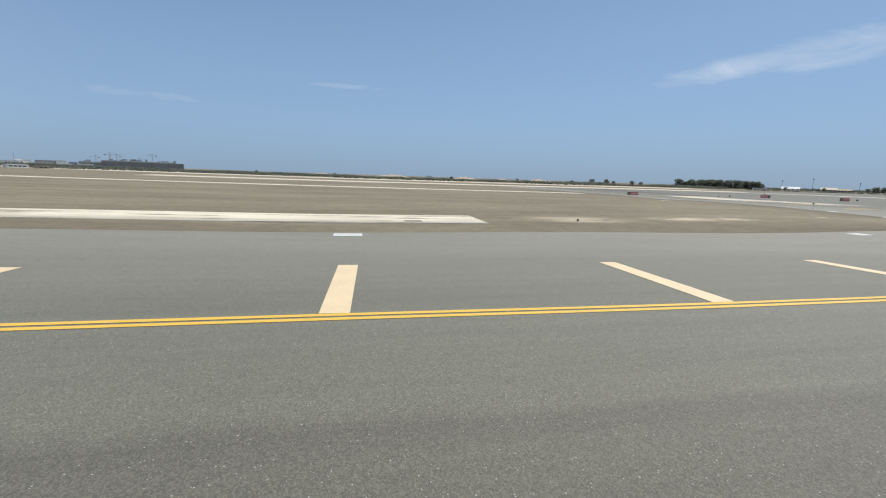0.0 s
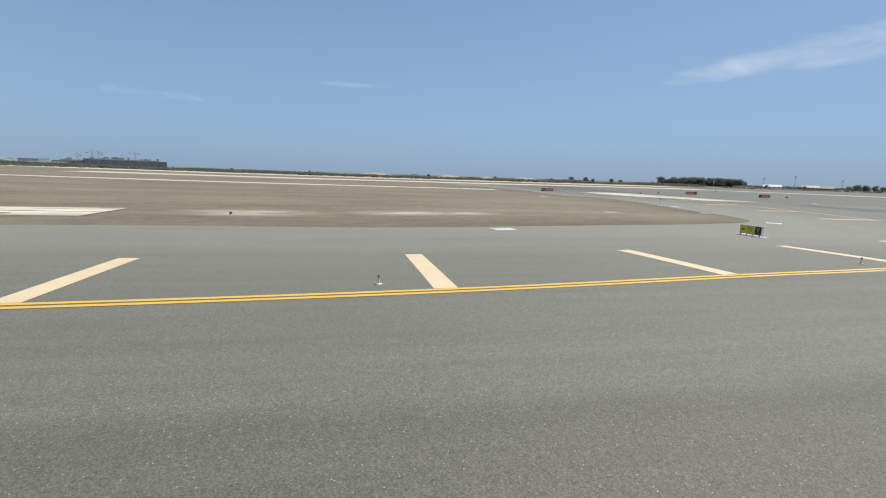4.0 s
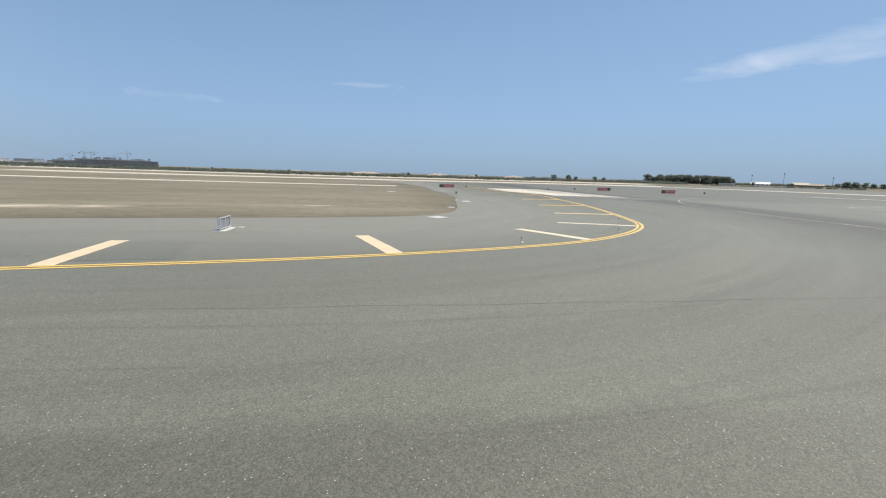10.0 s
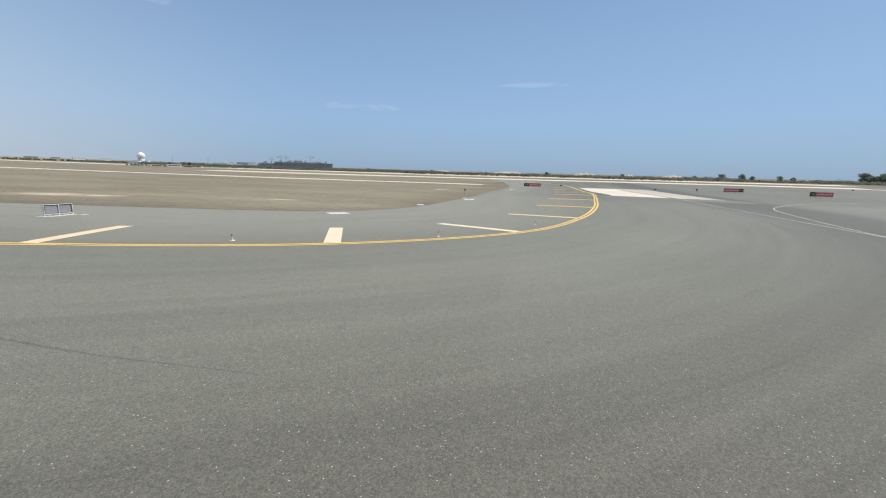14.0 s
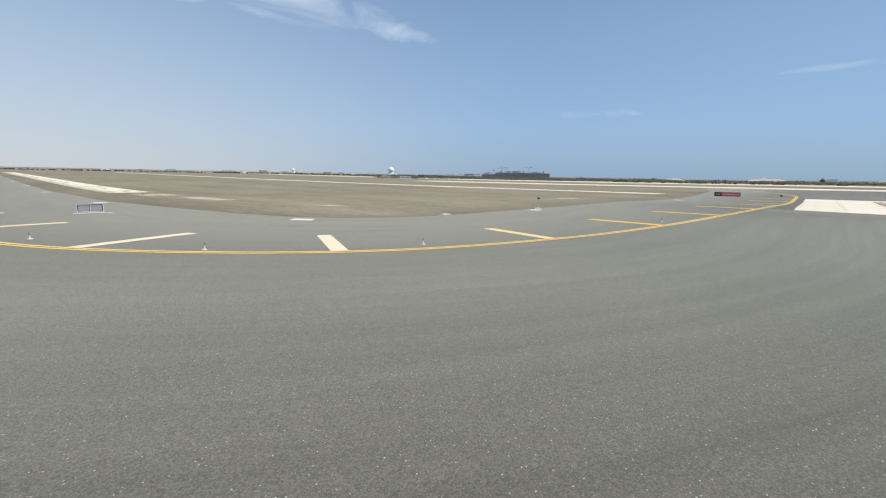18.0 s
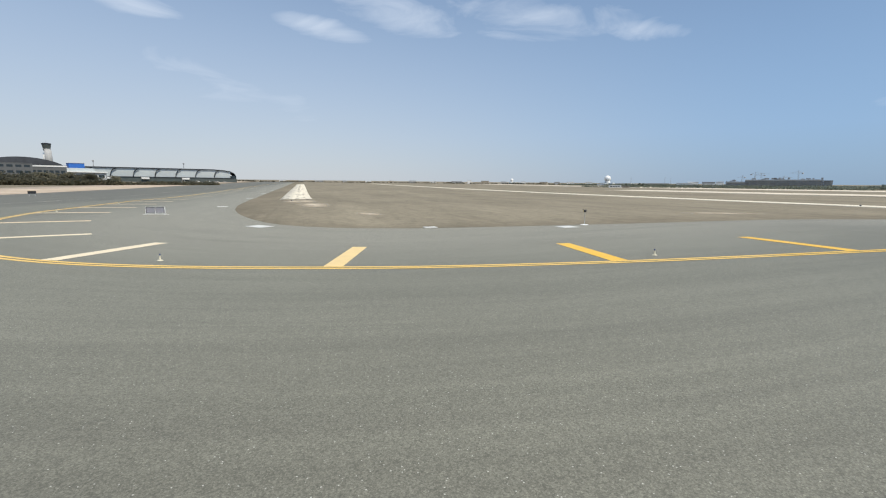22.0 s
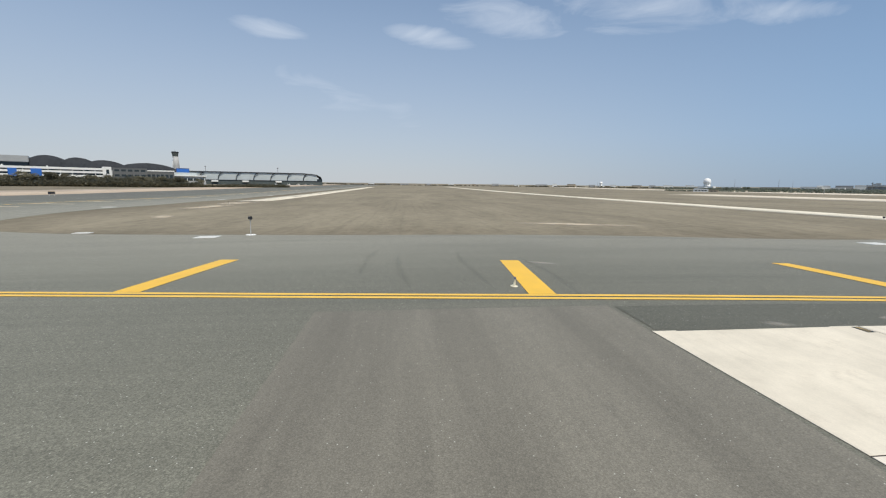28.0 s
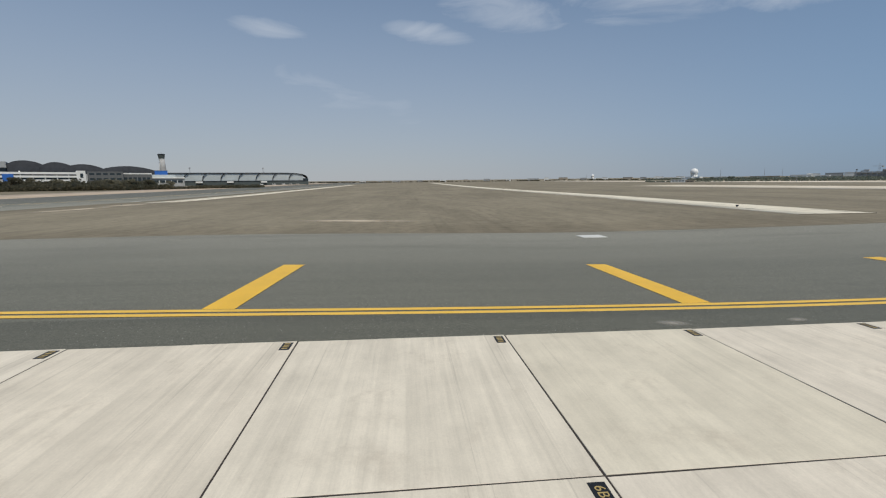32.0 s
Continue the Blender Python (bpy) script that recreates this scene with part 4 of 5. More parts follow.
def taxi_sign(x, y, turn):
    """Boxed sign on legs: yellow direction panel and black location panel."""
    t = thing("taxiway_sign", "low yellow and black taxiway direction sign on short legs", "airfield sign", pose(x, y, ground_z(x, y), 0, 0, turn))
    t.scale = (0.615, 0.73, 0.76)
    slab = B(-1.9, 2.25, -0.45, 0.8, 0.0, 0.05)
    part("plinth", slab, "white_paint", t, "white concrete plinth")
    for u in (-1.6, -0.55, 0.5, 1.55):
        part("leg", B(u - 0.04, u + 0.04, -0.06, 0.06, 0.05, 0.24, bevel=0.008), "grey", t)
    body = B(-1.75, 1.75, 0.0, 0.2, 0.22, 1.2, bevel=0.015)
    body = part("cabinet", body, "sign_back", t, "light grey metal cabinet back")
    part("panel", B(-1.70, 0.72, -0.012, 0.0, 0.27, 1.15), "sign_yellow", body, "yellow panel")
    part("panel", B(0.76, 1.70, -0.012, 0.0, 0.27, 1.15), "sign_black", body, "black panel")
    for u in (-1.76, -0.045, 1.69):
        part("frame_post", B(u, u + 0.06, 0.2, 0.3, 0.05, 1.24, bevel=0.008), "white", body, "white frame post")
    # thin dark plate: shade round the back panels put into colour
    part("shade_plate", B(-1.68, 1.68, 0.2, 0.206, 0.25, 1.19), "dark", body, "dark plate standing in for shade round the back panels")
    for u, v in ((-1.55, -0.12), (0.1, 1.55)):
        part("back_panel", B(u, v, 0.206, 0.226, 0.3, 1.12, bevel=0.006), "sign_back", body, "light grey back panel")
    for z in (0.2, 1.19):
        part("frame_rail", B(-1.76, 1.76, 0.2, 0.3, z, z + 0.035), "white", body, "white frame rail")
    for u in (-1.78, 1.751):
        part("end_plate", B(u, u + 0.03, -0.01, 0.2, 0.2, 1.22, bevel=0.006), "white", body, "white end plate")
    arrow = bmesh.new()
    box(arrow, -1.3, -0.95, -0.02, -0.013, 0.66, 0.76)
    v = [arrow.verts.new(c) for c in ((-1.5, -0.02, 0.71), (-1.25, -0.02, 0.53), (-1.25, -0.02, 0.89))]
    arrow.faces.new(v)
    part("arrow", arrow, "sign_black", body, "black arrow")
    letters("Y7", 0.75, "sign_black", body, pose(-0.05, -0.016, 0.71, 90, 0, 0))
    letters("Y", 0.72, "sign_yellow", body, pose(1.23, -0.016, 0.71, 90, 0, 0))


taxi_sign(74.0, 31.1, -90)


def red_sign(x, y, z, turn, width, black):
    t = thing("mandatory_sign", "low red runway sign with white writing and a black end panel", "airfield sign", pose(x, y, ground_z(x, y), 0, 0, turn), "red runway signs")
    h = width / 2
    lift = z - ground_z(x, y)
    for u in np.linspace(-h + 0.3, h - 0.3, 5):
        part("leg", B(u - 0.04, u + 0.04, 0.02, 0.12, -0.03, lift + 0.16), "post_paint", t)
    body = part("cabinet", B(-h, h, 0.0, 0.2, lift + 0.12, lift + 1.2, bevel=0.015), "sign_back", t)
    side = -1 if black < 0 else 1
    lo, hi = (-h + 0.05, -h + abs(black)) if side < 0 else (h - abs(black), h - 0.05)
    part("panel", B(lo, hi, -0.012, 0, lift + 0.16, lift + 1.16), "sign_black", body, "black panel")
    a, b = (hi + 0.04, h - 0.05) if side < 0 else (-h + 0.05, lo - 0.04)
    part("panel", B(a, b, -0.012, 0, lift + 0.16, lift + 1.16), "sign_red", body, "red panel")
    bar_text(body, a + 0.3, b - 0.2, lift + 0.54, lift + 0.78, -0.013, 8, random.Random(7), "white", "white writing bar")
    bar_text(body, lo + 0.25, hi - 0.2, lift + 0.48, lift + 0.84, -0.013, 2, random.Random(8), "sign_yellow", "yellow writing bar")


red_sign(110.2, 156.0, 0.02, 12, 5.8, -1.6)
red_sign(171.0, 152.5, 0.2, 8, 5.8, 1.2)
red_sign(181.8, 129.8, 0.3, 8, 5.6, -1.3)


def marker_box(x, y, s=0.5):
    t = thing("ground_light", "small dark elevated ground light", "airfield light", pose(x, y, ground_z(x, y), 0, 0, 20), "small ground lights")
    part("housing", lathe(bmesh.new(), [(0.3 * s, 0), (0.34 * s, 0.1), (0.55 * s, 0.5 * s), (0.55 * s, 0.9 * s), (0.3 * s, 1.05 * s)], 12), "dark", t)
    part("base_plate", lathe(bmesh.new(), [(0.5 * s, -0.02), (0.5 * s, 0.03), (0.3 * s, 0.05)], 12), "white", t)


for x, y, s in ((120.4, 170, 0.5), (164.5, 164, 0.6), (205.4, 142, 0.6), (26.3, 46.6, 0.25), (149, 154, 0.5), (240, 215, 0.6), (77.5, 164.5, 0.32)):
    marker_box(x, y, s)


def dark_sign(x, y, turn):
    """The dark back of a small sign box on two posts."""
    t = thing("taxiway_sign", "small dark-backed sign box on two short posts", "airfield sign", pose(x, y, ground_z(x, y), 0, 0, turn))
    for u in (-0.6, 0.6):
        part("leg", B(u - 0.05, u + 0.05, -0.05, 0.05, 0.0, 0.76, bevel=0.01), "post_paint", t)
    body = part("cabinet", B(-0.85, 0.85, -0.12, 0.12, 0.72, 1.5, bevel=0.03), "dark", t, "dark painted cabinet")
    part("cap", B(-0.87, 0.87, -0.14, 0.14, 1.5, 1.54), "code_paint", body, "brown cap")


dark_sign(-9.6, -21.4, 125)


# ---- far buildings ----
def nearer(m):
    """The landside plan at its true distance: drawn in towards the bend."""
    return Matrix.Translation((137.5, 85, 4)) @ Matrix.Scale(0.745, 4) @ Matrix.Translation((-137.5, -85, -4)) @ m


def windows_row(parent, n, x0, x1, z0, z1, y, mat="glass"):
    step = (x1 - x0) / n
    bm = B(0, step * 0.7, 0, 0.12, 0, z1 - z0)
    me = mesh_of("window", bm, mat)
    for k in range(n):
        w = new("window", me)
        w.parent = parent
        w.matrix_basis = Matrix.Translation((x0 + (k + 0.15) * step, y - 0.06, z0))


def block_house(x, y, turn, w, d, h, mat, label, floors=1, n=6, sink=0.6, roof=True, drawn_in=False):
    place = pose(x, y, ground_z(x, y) - sink, 0, 0, turn)
    t = thing("building", label, "building", nearer(place) if drawn_in else place)
    part("wall", B(-w / 2, w / 2, 0, d, 0, h), mat, t)
    if roof:
        part("parapet", B(-w / 2 - 0.2, w / 2 + 0.2, -0.2, d + 0.2, h, h + 0.5), mat, t)
    fh = (h - sink) / floors
    for f in range(floors if n else 0):
        windows_row(t, n, -w / 2 + 1, w / 2 - 1, sink + f * fh + fh * 0.35, sink + f * fh + fh * 0.75, 0)
    return t


def shell_roof(parent, p, q, zb, zt, depth, skew):
    """A vaulted shell between two ends, rising to zt."""
    bm = bmesh.new()
    p, q = Vector((*p, zb)), Vector((*q, zb))
    p, q = p.lerp(q, -0.34), p.lerp(q, 1.22)
    along = q - p
    back = Vector((-along.y, along.x, 0)).normalized()
    if back.x > 0:
        back = -back
    n, m, grid = 20, 8, []
    for i in range(n + 1):
        s = i / n
        u = s ** skew
        row = []
        for j in range(m + 1):
            a = j / m
            h = math.sin(math.pi * u) ** 0.55 * math.cos(a * math.pi / 2) ** 0.6
            c = p + along * s + back * depth * math.sin(a * math.pi / 2)
            row.append(bm.verts.new((c.x, c.y, zb + (zt - zb) * h)))
        grid.append(row)
    for r, t in zip(grid, grid[1:]):
        for j in range(m):
            bm.faces.new((r[j], t[j], t[j + 1], r[j + 1]))
    low = [bm.verts.new((r[0].co.x, r[0].co.y, zb - 1.0)) for r in grid]
    for i in range(n):
        bm.faces.new((grid[i][0], low[i], low[i + 1], grid[i + 1][0]))
    bmesh.ops.recalc_face_normals(bm, faces=bm.faces)
    return part("roof_shell", bm, "roof_dark", parent, "dark curved metal roof shell", True)


def terminal():
    t = thing("terminal_building", "airport terminal with dark curved shell roofs", "building", nearer(Matrix()))
    for p, q, zb, zt, skew in (((-546, -447), (-570, -416), 25, 46.5, 0.85), ((-569, -417), (-589, -390), 25, 44.8, 0.8), ((-585, -394), (-608, -360), 25, 42.2, 0.85), ((-609, -357), (-638, -305), 26, 40.0, 1.0)):
        shell_roof(t, p, q, zb, zt, 55, skew)
    a, b = Vector((-460, -548)), Vector((-637, -304))
    d = (b - a).normalized()
    turn = math.degrees(math.atan2(d.y, d.x))
    wall = part("wall", B(0, (b - a).length, 1.0, 60, 1.0, 26.5), "wall_grey", t)
    wall.matrix_basis = pose(a.x, a.y, 0, 0, 0, turn - 0) @ pose(0, 0, 0, 0, 0, 0)
    slab = part("roof_slab", B(-66, 30, -2, 44, 35.0, 44.2, bevel=0.6), "roof_grey", t, "pale grey flat roof")
    slab.matrix_basis = pose(-524, -474, 0, 0, 0, turn)
    under = part("hall", B(-66, 29, 1, 42, 2, 35.0), "glass", t, "dark glazed hall")
    under.matrix_basis = pose(-524, -474, 0, 0, 0, turn)


terminal()


def car_park():
    a, b = Vector((-358, -410)), Vector((-453, -287))
    d, n = (b - a).normalized(), (b - a).length
    t = thing("parking_building", "long white open parking building with blue panels", "building", nearer(pose(a.x, a.y, 0.6, 0, 0, math.degrees(math.atan2(d.y, d.x)))))
    # the front faces the taxiway: local -y
    for z, h in ((0, 9.6), (12.4, 2.6), (17.4, 2.4), (21.4, 2.6)):
        part("deck", B(0, n, 0.0, 26, z, z + h), "wall_white", t, "white parapet band")
    # dark block puts the shade inside the open decks into colour
    part("core", B(1, n - 1, 2.5, 24, 9.6, 21.4), "glass", t, "dark block standing in for shade between the decks")
    for k in range(15):
        u = 1 + k * (n - 3) / 14
        part("column", B(u, u + 0.6, 0.4, 1.4, 9.6, 21.4), "wall_white", t)
    part("stair_tower", B(n - 5, n + 4, -1, 9, 0, 26.0), "wall_white", t, "white stair tower")
    part("door_opening", B(n - 1.5, n + 1.5, -1.05, -0.9, 17, 22.5), "glass", t)
    for u, w in ((65, 7.5), (84, 9.5)):
        part("panel", B(u, u + w, -0.35, -0.02, 12.6, 21.5), "blue", t, "bright blue panel")
    for u in (20, 60, 98):
        part("roof_light", B(u, u + 1.5, 5, 6, 24.0, 25.4), "wall_white", t)


car_park()
grey = block_house(-482, -277, 120.7, 38, 20, 22.5, "wall_dim", "plain grey concrete service building", 3, 5, 2.5, True, True)
low = block_house(-516, -257, 118, 34, 16, 19.5, "wall_dim", "low dim building with pale roof edge beside the terminal", 1, 6, 2.5, False, True)
part("parapet", B(-17.5, 17.5, -0.4, 16.4, 19.5, 21.2), "wall_white", low, "pale roof edge")


def service_block():
    """White flat-roofed building before the pier, with a blue plant room on its roof."""
    a, b = Vector((-350, -182)), Vector((-378, -136))
    d, n = (b - a).normalized(), (b - a).length
    t = thing("building", "white flat-roofed airport building with a blue plant room", "building", pose(a.x, a.y, 0.8, 0, 0, math.degrees(math.atan2(d.y, d.x))))
    part("wall", B(0, n, 0, 26, 0, 13.2), "wall_grey", t)
    part("window_band", B(0.5, n - 0.5, -0.12, 0.3, 8.6, 11.2), "glass", t, "dark window band")
    for k in range(10):
        u = 1 + k * (n - 2.6) / 9
        part("mullion", B(u, u + 0.6, -0.2, 0.1, 8.5, 11.3), "wall_white", t)
    part("roof_edge", B(-0.8, n + 0.8, -1.2, 27, 13.2, 14.4, bevel=0.2), "wall_white", t, "white projecting roof edge")
    part("stair_head", B(n * 0.08, n * 0.3, 6, 14, 14.4, 17.4, bevel=0.1), "wall_tan", t, "cream roof hut")
    part("plant_deck", B(n * 0.4, n * 0.85, 6, 22, 14.4, 17.6, bevel=0.15), "pale_glass", t, "pale grey screen wall under the plant room")
    part("plant_room", B(n * 0.5, n * 0.72, 8, 20, 17.6, 22.2, bevel=0.15), "blue", t, "blue metal plant room")
    part("cap", B(n * 0.495, n * 0.725, 7.7, 20.3, 22.2, 22.5), "roof_grey", t, "pale grey cap")


service_block()


def pier():
    """Glazed departure pier with arched roof ribs."""
    a, b = Vector((-519, -266)), Vector((-597.5, -46.5))
    d, n = (b - a).normalized(), (b - a).length
    t = thing("departure_pier", "long glazed airport pier with dark arched roof ribs", "building", pose(a.x, a.y, 3.0, 0, 0, math.degrees(math.atan2(d.y, d.x))))
    part("base", B(0, n, 0, 24, 0, 9.5), "pier_glass", t, "dark green-grey glazed ground floors")
    part("clerestory", B(0, n - 8, 3, 22, 9.5, 21.5), "pale_glass", t, "pale glazing band")
    part("sill", B(0, n - 4, -0.6, 1.2, 9.5, 10.4), "roof_dark", t)
    roof = bmesh.new()
    prof = [(1.6, 21.6), (1.8, 22.1), (3, 22.6), (12, 23.0), (21, 22.6), (25, 21.7), (25.2, 20.6)]
    ends = []
    for u, drop in ((0, 0), (n * 0.5, 0.2), (n - 30, 0.2), (n - 16, -0.7), (n - 7, -2.4), (n - 2, -5.0), (n, -9.0)):
        ends.append([roof.verts.new((u, y, z + drop)) for y, z in prof])
    for r, s in zip(ends, ends[1:]):
        for k in range(len(prof) - 1):
            roof.faces.new((r[k], s[k], s[k + 1], r[k + 1]))
        roof.faces.new((r[0], r[-1], s[-1], s[0]))
    roof.faces.new(ends[-1])
    bmesh.ops.recalc_face_normals(roof, faces=roof.faces)
    part("roof", roof, "roof_dark", t, "dark metal roof")
    part("end_wall", B(n - 8, n, 0.3, 23, 0, 13.8, bevel=1.0), "glass", t, "dark rounded glass end")
    rib = bmesh.new()
    prev = None
    for k in range(9):
        s = k / 8
        p = (0.0 + 7.0 * (1 - math.cos(s * math.pi / 2)), 1.6, 9.6 + 11.6 * math.sin(s * math.pi / 2))
        if prev:
            rod(rib, prev, p, 0.55, 0.55, 6)
        prev = p
    me = mesh_of("rib", rib, "roof_dark")
    for k in range(9):
        r = new("rib", me)
        r.parent = t
        r.matrix_basis = Matrix.Translation((4 + k * (n - 22) / 8.5, 0, 0))
    for u in (25, 70, 112, 160):
        part("jet_bridge", B(u, u + 9, -6, 0.2, 7.2, 9.6), "wall_white", t, "white boarding bridge")
    for u in (62, 165):
        m = bmesh.new()
        rod(m, (u, 12, 22), (u, 12, 30.0), 0.35, 0.25, 8)
        box(m, u - 1.0, u + 1.0, 11.2, 12.8, 29.2, 31.0, 0.2)
        part("mast", m, "steel", t, "thin roof mast")


pier()


def tower():
    x, y = -655.0, -306.0
    g = ground_z(x, y) - 1
    t = thing("control_tower", "tall pale concrete airport control tower with dark flaring cab", "tower", pose(x, y, g, 0, 0, 25))
    for side, mat, top in ((-1, "wall_white", 48), (1, "wall_grey", 52.5)):
        shaft = part("shaft", lathe(bmesh.new(), [(6.2, 0), (5.6, 22 - g), (4.6, 38 - g), (3.9, top - g)], 18), mat, t, "pale concrete half shaft", True)
        shaft.location = (side * 3.6, side * 0.8, 0)
    part("core", B(-1.4, 1.4, -2.6, 2.6, 0, 52 - g), "wall_dim", t, "dark recessed lift core")
    cab = part("cab", lathe(bmesh.new(), [(4.0, 50.5 - g), (4.2, 53.0 - g), (5.2, 58.6 - g), (5.5, 60.4 - g)], 14), "pier_glass", t, "dark glazed flaring cab")
    part("cab_roof", lathe(bmesh.new(), [(5.8, 60.4 - g), (5.8, 61.2 - g), (4.4, 61.9 - g)], 14), "roof_dark", cab)
    part("gallery", lathe(bmesh.new(), [(4.4, 52.4 - g), (4.7, 53.0 - g), (4.4, 53.6 - g)], 14), "wall_grey", cab)
    part("antenna", lathe(bmesh.new(), [(0.25, 61.9 - g), (0.1, 65.5 - g)], 6), "steel", cab)


tower()


def radar_dome(x, y, top, rad, label):
    g = ground_z(x, y) - 0.6
    t = thing("radar_dome", label, "radar dome", pose(x, y, g, 0, 0, 30))
    h = top - g
    rows = [(rad * math.cos(a), h - rad + rad * math.sin(a)) for a in np.linspace(-0.95, 1.5, 14)]
    part("dome", lathe(bmesh.new(), rows, 24), "white", t, "white ball dome", True)
    part("plinth", lathe(bmesh.new(), [(rad * 1.3, 0), (rad * 1.2, (h - 2 * rad) * 0.45), (rad * 0.92, (h - 2 * rad) * 0.55), (rad * 0.84, h - 2 * rad + 1.4), (rad * 0.9, h - 2 * rad + 1.9)], 12), "wall_white", t)
    part("annex", B(-rad * 2.0, rad * 1.9, -rad * 0.9, rad * 0.9, 0, h * 0.3), "wall_white", t, "low white equipment building")
    part("annex", B(-rad * 3.4, -rad * 1.6, -rad * 0.7, rad * 0.7, 0, h * 0.18), "wall_white", t)


radar_dome(-463, 536.5, 22.6, 5.3, "large white radar ball dome on a white base")
radar_dome(-812, 538, 22.4, 3.6, "distant small white radar dome")


def construction():
    """Raw concrete frame with tower cranes behind."""
    a, b = Vector((-388, 708)), Vector((-275, 773.5))
    d, n = (b - a).normalized(), (b - a).length
    x0, h = 0.0, 11.5
    t = thing("unfinished_building", "unfinished dark grey concrete building with open floors", "building", pose(a.x, a.y, 5.2, 0, 0, math.degrees(math.atan2(d.y, d.x))))
    for k, (u0, u1, z) in enumerate(((0, n * 0.2, 9.0), (n * 0.2, n * 0.92, 12.0), (n * 0.92, n, 10.0))):
        part("core", B(u0, u1 - 0.3, 2, 30, 0, z - 0.5), "raw", t)
        for f in range(int(z // 3.2) + 1):
            part("floor_slab", B(u0 - 0.5, u1, 0, 31, f * 3.2, f * 3.2 + 0.5), "wall_grey", t, "grey floor edge")
    # stair cores, formwork and stacked material on the top floor
    pile = random.Random(17)
    for k in range(14):
        u, w = pile.uniform(2, n - 8), pile.uniform(1.5, 6)
        z = 9.0 if u + w < n * 0.2 else 12.0 if u + w < n * 0.92 else 9.8
        part("roof_clutter", B(u, u + w, 4, 4 + pile.uniform(2, 9), z - 0.2, z + pile.uniform(0.6, 2.4)), "raw" if k % 3 else "steel", t)
    for k in range(26):
        u = 1 + k * (n - 3) / 25
        part("column", B(u, u + 0.8, 0.3, 1.1, 0, 9.2), "raw", t)
    for u, h, jib, turn in ((n * 0.17, 15, 14, 160), (n * 0.30, 20, 20, 12), (n * 0.36, 18, 13, 170), (n * 0.58, 14, 12, 5), (n * 0.71, 21, 14, 175)):
        p = a + d * u
        c = thing("tower_crane", "thin steel tower crane above the unfinished building", "crane", pose(p.x - 12, p.y + 16, 6.0, 0, 0, turn), "tower cranes")
        m = bmesh.new()
        for sx in (-0.7, 0.7):
            for sy in (-0.7, 0.7):
                rod(m, (sx, sy, 0), (sx, sy, h), 0.09, 0.09, 4)
        for k in range(int(h // 2)):
            rod(m, (-0.7, -0.7, k * 2), (0.7, -0.7, k * 2 + 2), 0.08, 0.08, 4)
        part("mast", m, "steel", c)
        m = bmesh.new()
        rod(m, (-7, 0, h), (jib, 0, h), 0.16, 0.11, 5)
        rod(m, (-5, 0, h), (0, 0, h + 3.2), 0.1, 0.1, 4)
        rod(m, (jib * 0.7, 0, h), (0, 0, h + 3.2), 0.1, 0.1, 4)
        rod(m, (0, 0, h), (0, 0, h + 3.2), 0.25, 0.2, 5)
        part("jib", m, "steel", c)
        part("counterweight", B(-7.2, -5, -0.8, 0.8, h - 1.6, h), "raw", c)


construction()

for k, (x, y, w, d, h, mat, fl, n) in enumerate([
    (-485, 727, 26, 14, 5.6, "wall_white", 1, 6), (-476, 739, 16, 12, 7.4, "wall_white", 2, 4), (-455, 751, 20, 14, 7.6, "wall_grey", 2, 5), (-441, 761, 12, 12, 8.2, "wall_white", 2, 3), (-430, 770, 10, 10, 6.6, "wall_grey", 2, 3),
    (-527, 704, 40, 14, 4.4, "wall_tan", 1, 8), (-582, 671, 30, 14, 4.6, "wall_white", 1, 6), (-237, 363, 12, 6, 2.8, "wall_white", 1, 4), (-222, 364, 7, 5, 2.4, "wall_tan", 1, 2),
    (128, 768, 10, 8, 4.4, "wall_white", 1, 6),
    (522, 401, 8, 7, 2.8, "wall_grey", 1, 2), (536, 469, 26, 12, 2.8, "wall_white", 1, 6), (466, 425, 14, 8, 2.4, "wall_white", 1, 4),
    (-849, 482, 18, 14, 7.5, "wall_tan", 2, 8), (-877, 419, 26, 16, 6.0, "wall_grey", 1, 9), (-909, 313, 16, 14, 6.5, "wall_grey", 1, 8), (-941, 207, 14, 14, 5.0, "wall_white", 1, 7), (-962, 90, 20, 16, 4.6, "wall_grey", 1, 9), (-968, 5, 14, 14, 4.4, "wall_white", 1, 6), (-750, 588, 18, 14, 6.0, "wall_tan", 1, 7), (-687, 620, 16, 12, 6.5, "wall_white", 1, 5), (-870, 450, 10, 10, 8.0, "wall_white", 2, 2), (-820, 520, 14, 10, 6.0, "wall_grey", 1, 3), (-790, 556, 12, 10, 6.5, "wall_white", 1, 3), (-895, 362, 12, 10, 5.5, "wall_white", 1, 3), (-926, 262, 10, 10, 5.5, "wall_tan", 1, 2), (-953, 150, 11, 10, 5.0, "wall_grey", 1, 2), (-966, 48, 10, 10, 4.2, "wall_grey", 1, 2), (-720, 606, 12, 10, 6.0, "wall_grey", 1, 3), (-650, 640, 14, 10, 6.6, "wall_white", 1, 3),
    (-327, 569, 14, 8, 4.0, "wall_white", 1, 4), (-311, 582, 12, 8, 4.4, "wall_white", 1, 3),
]):
    turn = math.degrees(math.atan2(y - 40, x - 110)) - 90 + (k * 37 % 13 - 6)
    tone = {"wall_white": "white rendered", "wall_grey": "grey concrete", "wall_tan": "sand-coloured"}[mat]
    block_house(x, y, turn, w, d, h, mat, f"low {tone} flat-roofed building far across the airfield", fl, n if -520 < x < 600 and y < 620 else 0, 1.0)


